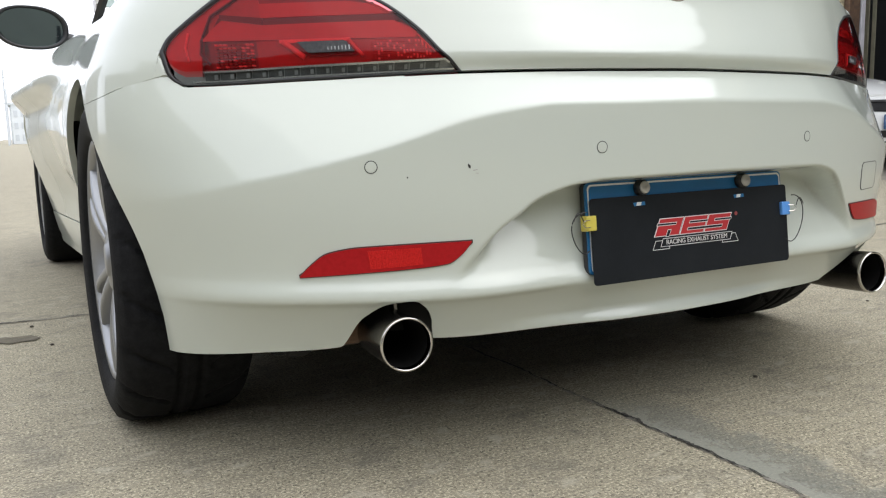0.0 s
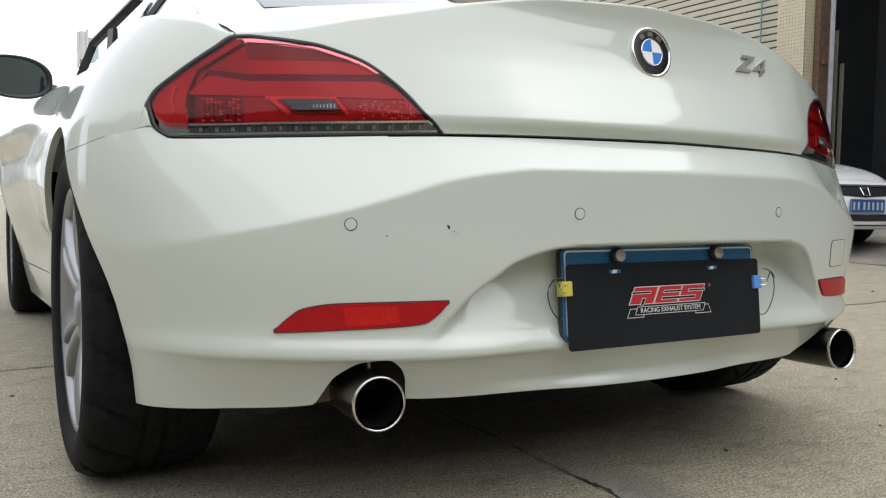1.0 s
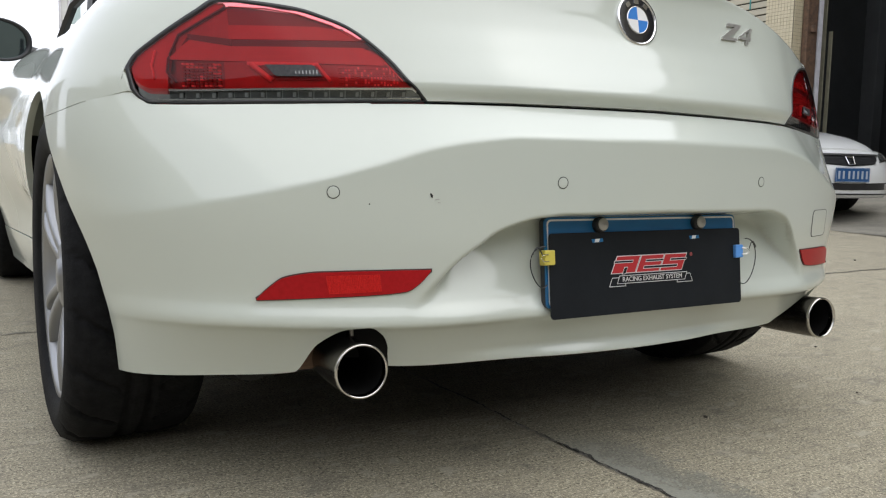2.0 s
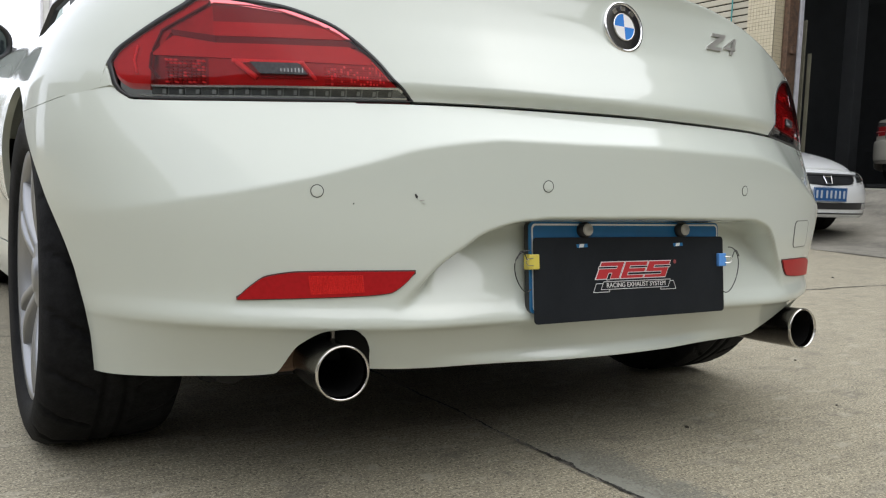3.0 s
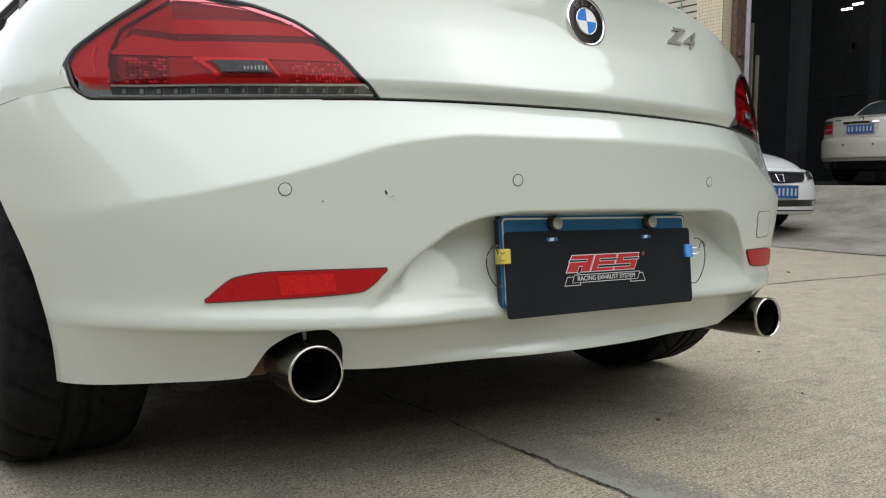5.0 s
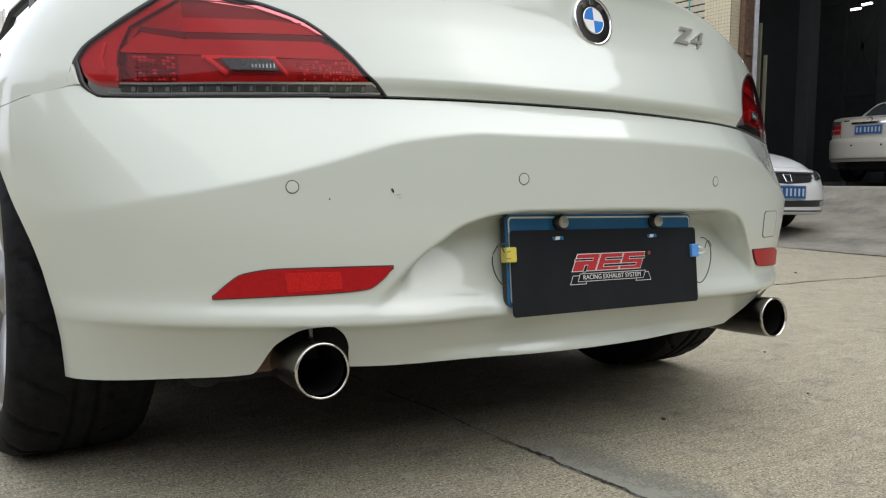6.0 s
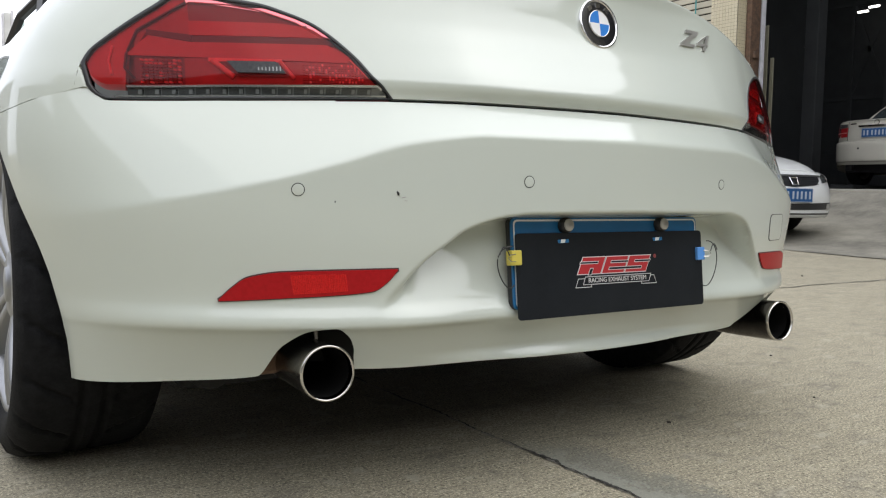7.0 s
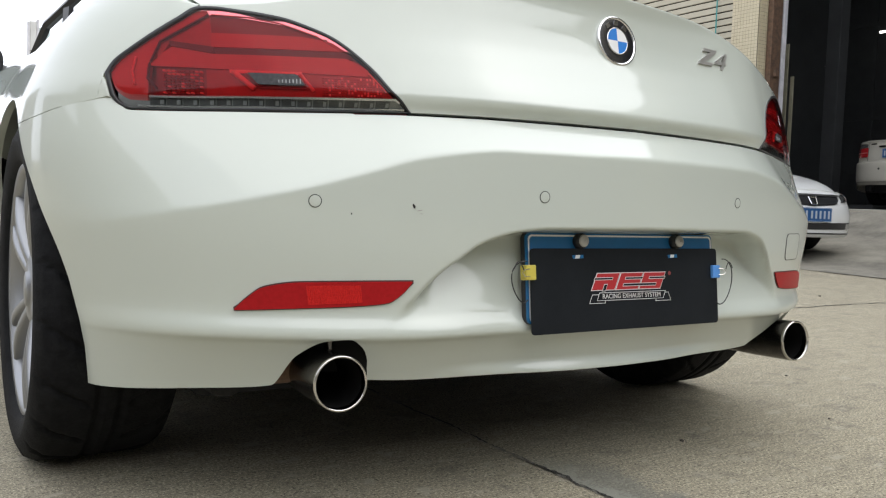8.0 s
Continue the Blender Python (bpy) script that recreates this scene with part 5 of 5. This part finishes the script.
# ---- the other cars ----
def build_sedan(name, label, paint, x, y, z, heading, front):
    """A three-box saloon; its nose points along its own +y. Only the end that is seen has its fittings."""
    root = empty(name, label, "car", x, y, z, heading)
    top = spline((0, 0.75), (0.12, 0.98), (0.75, 1.02), (1.0, 1.0), (2.9, 0.95), (3.3, 0.91), (3.7, 0.84), (4.0, 0.755), (4.15, 0.69), (4.22, 0.64))
    wide = spline((0, 0.60), (0.12, 0.70), (0.35, 0.81), (0.8, 0.845), (3.3, 0.845), (3.75, 0.80), (4.0, 0.70), (4.22, 0.52))
    low = spline((0, 0.36), (0.1, 0.30), (0.8, 0.22), (3.5, 0.22), (4.2, 0.22))
    rows = []
    v0, v1 = (0.0, 4.16) if front else (0.14, 4.2)
    for i in range(57):
        v = v0 + (v1 - v0) * i / 56
        zt, zb, w = top(v), low(v), wide(v)
        line = []
        for j in range(25):
            a = math.pi * j / 24
            sx = -math.cos(a)
            k = math.copysign(abs(sx) ** 0.35, sx)
            zz = zb + (zt - zb) * min(1.0, math.sin(a) ** 0.55)
            line.append(Vector((k * w * (1 - 0.06 * ((zz - 0.5) / 0.5) ** 2), v, zz)))
        rows.append(line)
    part("body", grid(rows, rim=0.03, inward=lambda p: Vector((0, 0, -1))), paint, root, smooth=True)
    crown = spline((0.72, 1.0), (1.25, 1.36), (1.7, 1.44), (2.3, 1.42), (3.15, 0.93))
    rows = [[Vector((u / 8 * (0.70 - 0.16 * (crown(v) - 0.95) / 0.5), v, crown(v) - 0.05 * abs(u / 8) ** 3)) for u in range(-8, 9)] for v in [0.72 + 2.43 * i / 30 for i in range(31)]]
    down = lambda p: Vector((0, 0, -1))
    part("roof", grid(rows[8:22], rim=0.02, inward=down), paint, root, smooth=True)
    part("rear_window", grid([[p + Vector((0, 0, 0.002)) for p in r] for r in rows[:9]], rim=0.02, inward=down), GLASS, root, "dark rear window", smooth=True)
    part("windscreen", grid([[p + Vector((0, 0, 0.002)) for p in r] for r in rows[21:]], rim=0.02, inward=down), GLASS, root, "dark windscreen", smooth=True)
    for s in (-1, 1):
        rows2 = [[rows[i][0 if s < 0 else -1].lerp(Vector((s * 0.77, rows[i][0].y, 0.95)), t / 4) for t in range(5)] for i in range(1, 30)]
        part("side_window", grid(rows2, rim=0.01, inward=lambda p: Vector((-s, 0, 0))), GLASS, root, "dark side window", smooth=True)
        part("roof_pillar", tube([tuple(rows[i][0 if s < 0 else -1]) for i in range(0, 31, 3)], 0.018, steps=8), paint, root, smooth=True)
        for v in (0.85, 3.42):
            build_wheel(s * 0.74, v, s, 0.19, root, 0.30, 0.20, False)
    part("underbody", boxed(-0.7, 0.7, 0.35, 4.0, 0.20, 0.36, 0.03), GAP, root, "black underside")
    end, out_way = (4.30, 1) if front else (0.0, -1)
    bulge = spline((0.18, -0.05), (0.21, -0.005), (0.26, 0.010), (0.40, 0.022), (0.47, 0.012), (0.53, -0.012), (0.60, -0.05), (0.64, -0.085), (0.67, -0.15)) if front else \
        spline((0.30, -0.03), (0.345, 0.015), (0.37, 0.045), (0.44, 0.055), (0.60, 0.060), (0.665, 0.045), (0.680, 0.0), (0.72, -0.002), (0.92, -0.020), (0.985, -0.035), (1.01, -0.07))

    def at(px, zz, out=0.0):
        """A point of the end's face, which is rounded in plan."""
        back = 0.46 * (1 - max(0.0, 1 - (abs(px) / 0.84) ** 2.6) ** 0.5)
        return Vector((px, end - out_way * (back - out - bulge(zz)), zz))

    def face(name, x0, x1, lo, hi, out, material, parent=root, label="", n=24, m=10, rim=0.02):
        pts = [[at(x0 + (x1 - x0) * i / n, lo(x0 + (x1 - x0) * i / n) + (hi(x0 + (x1 - x0) * i / n) - lo(x0 + (x1 - x0) * i / n)) * j / m, out) for j in range(m + 1)] for i in range(n + 1)]
        return part(name, grid(pts, rim=rim, inward=lambda p: Vector((0, -out_way, 0))), material, parent, label, smooth=True)
    flat = lambda value: (lambda q: value)
    slope = lambda *knots: (lambda q: float(np.interp(abs(q), [k[0] for k in knots], [k[1] for k in knots])))

    def plate(zz, tilt):
        m = pose(0, end + out_way * (bulge(zz) + 0.022), zz, tilt, 0, 180 if front else 0)
        p = part("number_plate", plate_shape(round_rect(0.44, 0.14, 0.01), 0.008, m), FAR_PLATE, root, "blue number plate with white bars")
        for k in range(7):
            part("plate_bar", plate_shape(round_rect(0.024, 0.078, 0.004, 2), 0.002, m @ Matrix.Translation((-0.178 + k * 0.057 + (0.014 if k > 1 else 0), -0.0022, 0))), FAR_BAR, p)
        border = bmesh.new()
        loop = [tuple(m @ Vector((u, -0.001, v))) for u, v in round_rect(0.428, 0.128, 0.008)]
        part("plate_edge", tube(loop + loop[:1], 0.0016, border, 4), FAR_BAR, p)
    if front:
        face("front_bumper", -0.838, 0.838, flat(0.19), flat(0.668), 0.0, paint, n=60, m=40)
        face("grille", -0.42, 0.42, slope((0, 0.505), (0.34, 0.525), (0.42, 0.57)), flat(0.612), 0.006, TRIM, label="black mesh grille")
        face("grille_bar", -0.45, 0.45, flat(0.612), flat(0.632), 0.022, mat("bar_grey", (0.20, 0.20, 0.20), 0.3, 0.8), label="dark chrome bar over the grille")
        for zz in (0.535, 0.560, 0.585):
            face("grille_slat", -0.38, 0.38, flat(zz), flat(zz + 0.006), 0.012, DARKSTEEL, m=2, rim=0.004)
        hb = tube([tuple(at(-0.048, 0.600, 0.03)), tuple(at(-0.036, 0.528, 0.03))], 0.008)
        tube([tuple(at(0.048, 0.600, 0.03)), tuple(at(0.036, 0.528, 0.03))], 0.008, hb), tube([tuple(at(-0.048, 0.600, 0.03)), tuple(at(0.048, 0.600, 0.03))], 0.006, hb), tube([tuple(at(-0.036, 0.528, 0.03)), tuple(at(0.036, 0.528, 0.03))], 0.006, hb)
        part("nose_badge", hb, CHROME, root, "plain chrome nose badge")
        plate(0.42, 0)
        face("lower_intake", -0.66, 0.66, slope((0, 0.270), (0.5, 0.275), (0.66, 0.29)), slope((0, 0.335), (0.5, 0.345), (0.66, 0.35)), 0.005, TRIM, label="black lower intake", n=40)
        face("splitter_gap", -0.74, 0.74, flat(0.222), flat(0.236), 0.006, TRIM, n=40, m=2, rim=0.006)
        for s in (-1, 1):
            lamp = face("headlamp", s * 0.47, s * 0.80, slope((0.47, 0.560), (0.62, 0.575), (0.80, 0.640)), slope((0.47, 0.620), (0.62, 0.655), (0.80, 0.670)), 0.006, LAMP_SILVER, label="clear swept-back headlamp")
            face("lamp_cover", s * 0.465, s * 0.805, slope((0.465, 0.556), (0.62, 0.571), (0.805, 0.636)), slope((0.465, 0.624), (0.62, 0.659), (0.805, 0.671)), 0.012, LENS_CLEAR, lamp)
            face("lamp_rim", s * 0.46, s * 0.81, slope((0.46, 0.551), (0.62, 0.566), (0.81, 0.630)), slope((0.46, 0.558), (0.62, 0.573), (0.81, 0.638)), 0.009, TRIM, lamp, m=2, rim=0.006)
            p = at(s * 0.56, 0.308, 0.010)
            part("fog_lamp", turned([(0.0, 0.034), (0.008, 0.030), (0.008, 0.001)], "y", 20, m=Matrix.Translation(p)), LAMP_SILVER, root, "round fog lamp")
    else:
        face("tail_panel", -0.838, 0.838, flat(0.31), flat(1.008), 0.0, paint, n=60, m=60)
        for zz, out in ((0.676, 0.006), (0.352, 0.004)):
            face("bumper_gap", -0.80, 0.80, flat(zz), flat(zz + 0.006), out, mat("seam_grey", (0.10, 0.10, 0.09), 0.7), n=50, m=2, rim=0.005)
        face("trunk_gap", -0.50, -0.494, flat(0.69), flat(0.99), 0.004, GAP, n=2, rim=0.005), face("trunk_gap", 0.494, 0.50, flat(0.69), flat(0.99), 0.004, GAP, n=2, rim=0.005)
        face("trunk_lip", -0.56, 0.56, flat(0.992), flat(1.012), 0.020, paint, n=30, m=4, rim=0.06)
        face("trim_bar", -0.29, 0.29, flat(0.895), flat(0.922), 0.022, CHROME, label="bright bar over the plate", m=3)
        plate(0.80, 0)
        # flat sheet: the recess's shade is only in its darker beige
        face("plate_hollow_shade", -0.275, 0.275, flat(0.715), flat(0.890), 0.004, mat("hollow_shade_beige", (0.45, 0.43, 0.37), 0.5), m=3, rim=0.004)
        for s in (-1, 1):
            lamp = face("tail_lamp", s * 0.505, s * 0.815, slope((0.505, 0.750), (0.70, 0.745), (0.815, 0.755)), flat(0.895), 0.010, mat("far_lamp_red", (0.42, 0.02, 0.025), 0.25, scale=40, var=0.4, coat=1.0), label="red tail lamp with a clear top")
            face("lamp_top", s * 0.510, s * 0.800, flat(0.898), slope((0.51, 0.955), (0.70, 0.965), (0.80, 0.93)), 0.010, LAMP_SILVER, lamp)
            face("lamp_band", s * 0.515, s * 0.79, flat(0.812), flat(0.824), 0.014, mat("lamp_pale_red", (0.55, 0.16, 0.16), 0.3), lamp, m=2)
            face("trunk_mark", s * 0.40 - 0.055, s * 0.40 + 0.055, flat(0.945), flat(0.962), 0.006, STEEL, label="small bright mark", m=2, rim=0.004)
            p = at(s * 0.24, 0.56, 0.002)
            part("bumper_dot", turned([(0.0, 0.017), (-0.004, 0.001)], "y", 16, m=Matrix.Translation(p)), TRIM, root)
        part("round_mark", turned([(0.004, 0.045), (-0.008, 0.040), (-0.004, 0.032)], "y", 24, m=Matrix.Translation(at(0, 0.957, 0.004))), STEEL, root)
        part("tow_loop", boxed(-0.62, -0.52, 0.25, 0.33, 0.22, 0.34, 0.03), TRIM, root)
        part("exhaust_pipe", tube([(0.45, 0.05, 0.30), (0.45, 0.4, 0.31)], 0.028, steps=12), RUST, root)
    return root


build_sedan("parked_saloon", "white saloon parked nose-on beside the workshop", WHITE2, 7.35, 8.383, 0.115, 170, True)
build_sedan("parked_saloon", "silver-beige saloon standing inside the workshop", SILVER, 11.66, 6.10, 0.735, -92, False)

lift = empty("car_lift", "dark steel drive-on lift under the saloon", "car lift", 11.66, 6.10, 0.628, -92)
for x in (-0.74, 0.74):
    part("runway", boxed(x - 0.20, x + 0.20, 0.35, 4.3, 0.045, 0.107, 0.01), DARKSTEEL, lift)
    for y in (0.9, 3.8):
        part("lift_foot", boxed(x - 0.10, x + 0.10, y - 0.1, y + 0.1, 0, 0.045, 0.005), DARKSTEEL, lift)


# ---- the street beyond ----
def build_far():
    rnd = random.Random(3)
    # the first two stand out of view, added only for the flank to reflect
    for x, y, w, h in ((-7.5, 108, 5.0, 9.0), (-14.0, 112, 6.0, 11.0), (2.9, 118, 3.0, 4.9), (5.6, 126, 2.6, 4.0), (-1.6, 140, 3.0, 3.6), (8.0, 150, 4.4, 6.4)):
        house = empty("far_building", "hazy pale building far down the street", "building", x, y, 0, 0, "far buildings")
        part("wall", boxed(-w / 2, w / 2, 0, 8, 0, h, 0.05), HAZE, house)
        part("roof", boxed(-w / 2 - 0.2, w / 2 + 0.2, -0.2, 8.2, h, h + 0.3, 0.05), HAZE, house)
        pane = None
        for fl in range(int(h / 1.5)):
            for k in range(int(w / 0.8)):
                if pane is None:
                    pane = part("window", boxed(-0.22, 0.22, -0.06, 0.05, 0, 0.8, 0.02), HAZE_DARK, house)
                o = pane if (fl, k) == (0, 0) else new("window", pane.data)
                o.parent, o.location = house, (-w / 2 + 0.5 + k * 0.8, 0, fl * 1.5 + 0.4)
    for x, y, h in ((0.42, 90, 7.2), (0.95, 112, 6.6)):
        pole = empty("utility_pole", "utility pole with many cross-arms, haze in its pale grey", "pole", x, y, 0, 0, "street poles")
        part("mast", tube([(0, 0, 0), (0, 0, h)], 0.07, steps=8), HAZE_DARK, pole)
        for k in range(8):
            z = h * (0.30 + 0.085 * k)
            part("cross_arm", boxed(-0.42, 0.42, -0.04, 0.04, z, z + 0.06, 0.01), HAZE_DARK, pole)
    sign = empty("street_sign", "grey-framed board on a post by the street", "sign", 0.86, 16.0, 0)
    part("post", tube([(0, 0, 0), (0, 0, 3.0)], 0.05, steps=8), STEEL, sign)
    frame_bm = boxed(-0.07, -0.03, -0.05, 0.05, 2.85, 3.50, 0.01)
    box(frame_bm, 0.08, 0.12, -0.05, 0.05, 2.85, 3.56, 0.01)
    part("board_frame", frame_bm, POST, sign)
    part("board", boxed(-0.03, 0.08, -0.03, 0.03, 2.87, 3.52, 0.01), mat("board_pale", (0.60, 0.60, 0.58), 0.5, scale=4, var=0.3), sign)
    part("board_wing", boxed(0.12, 0.30, -0.02, 0.02, 2.95, 3.42, 0.01), mat("sign_teal", (0.45, 0.55, 0.55), 0.5), sign)


build_far()
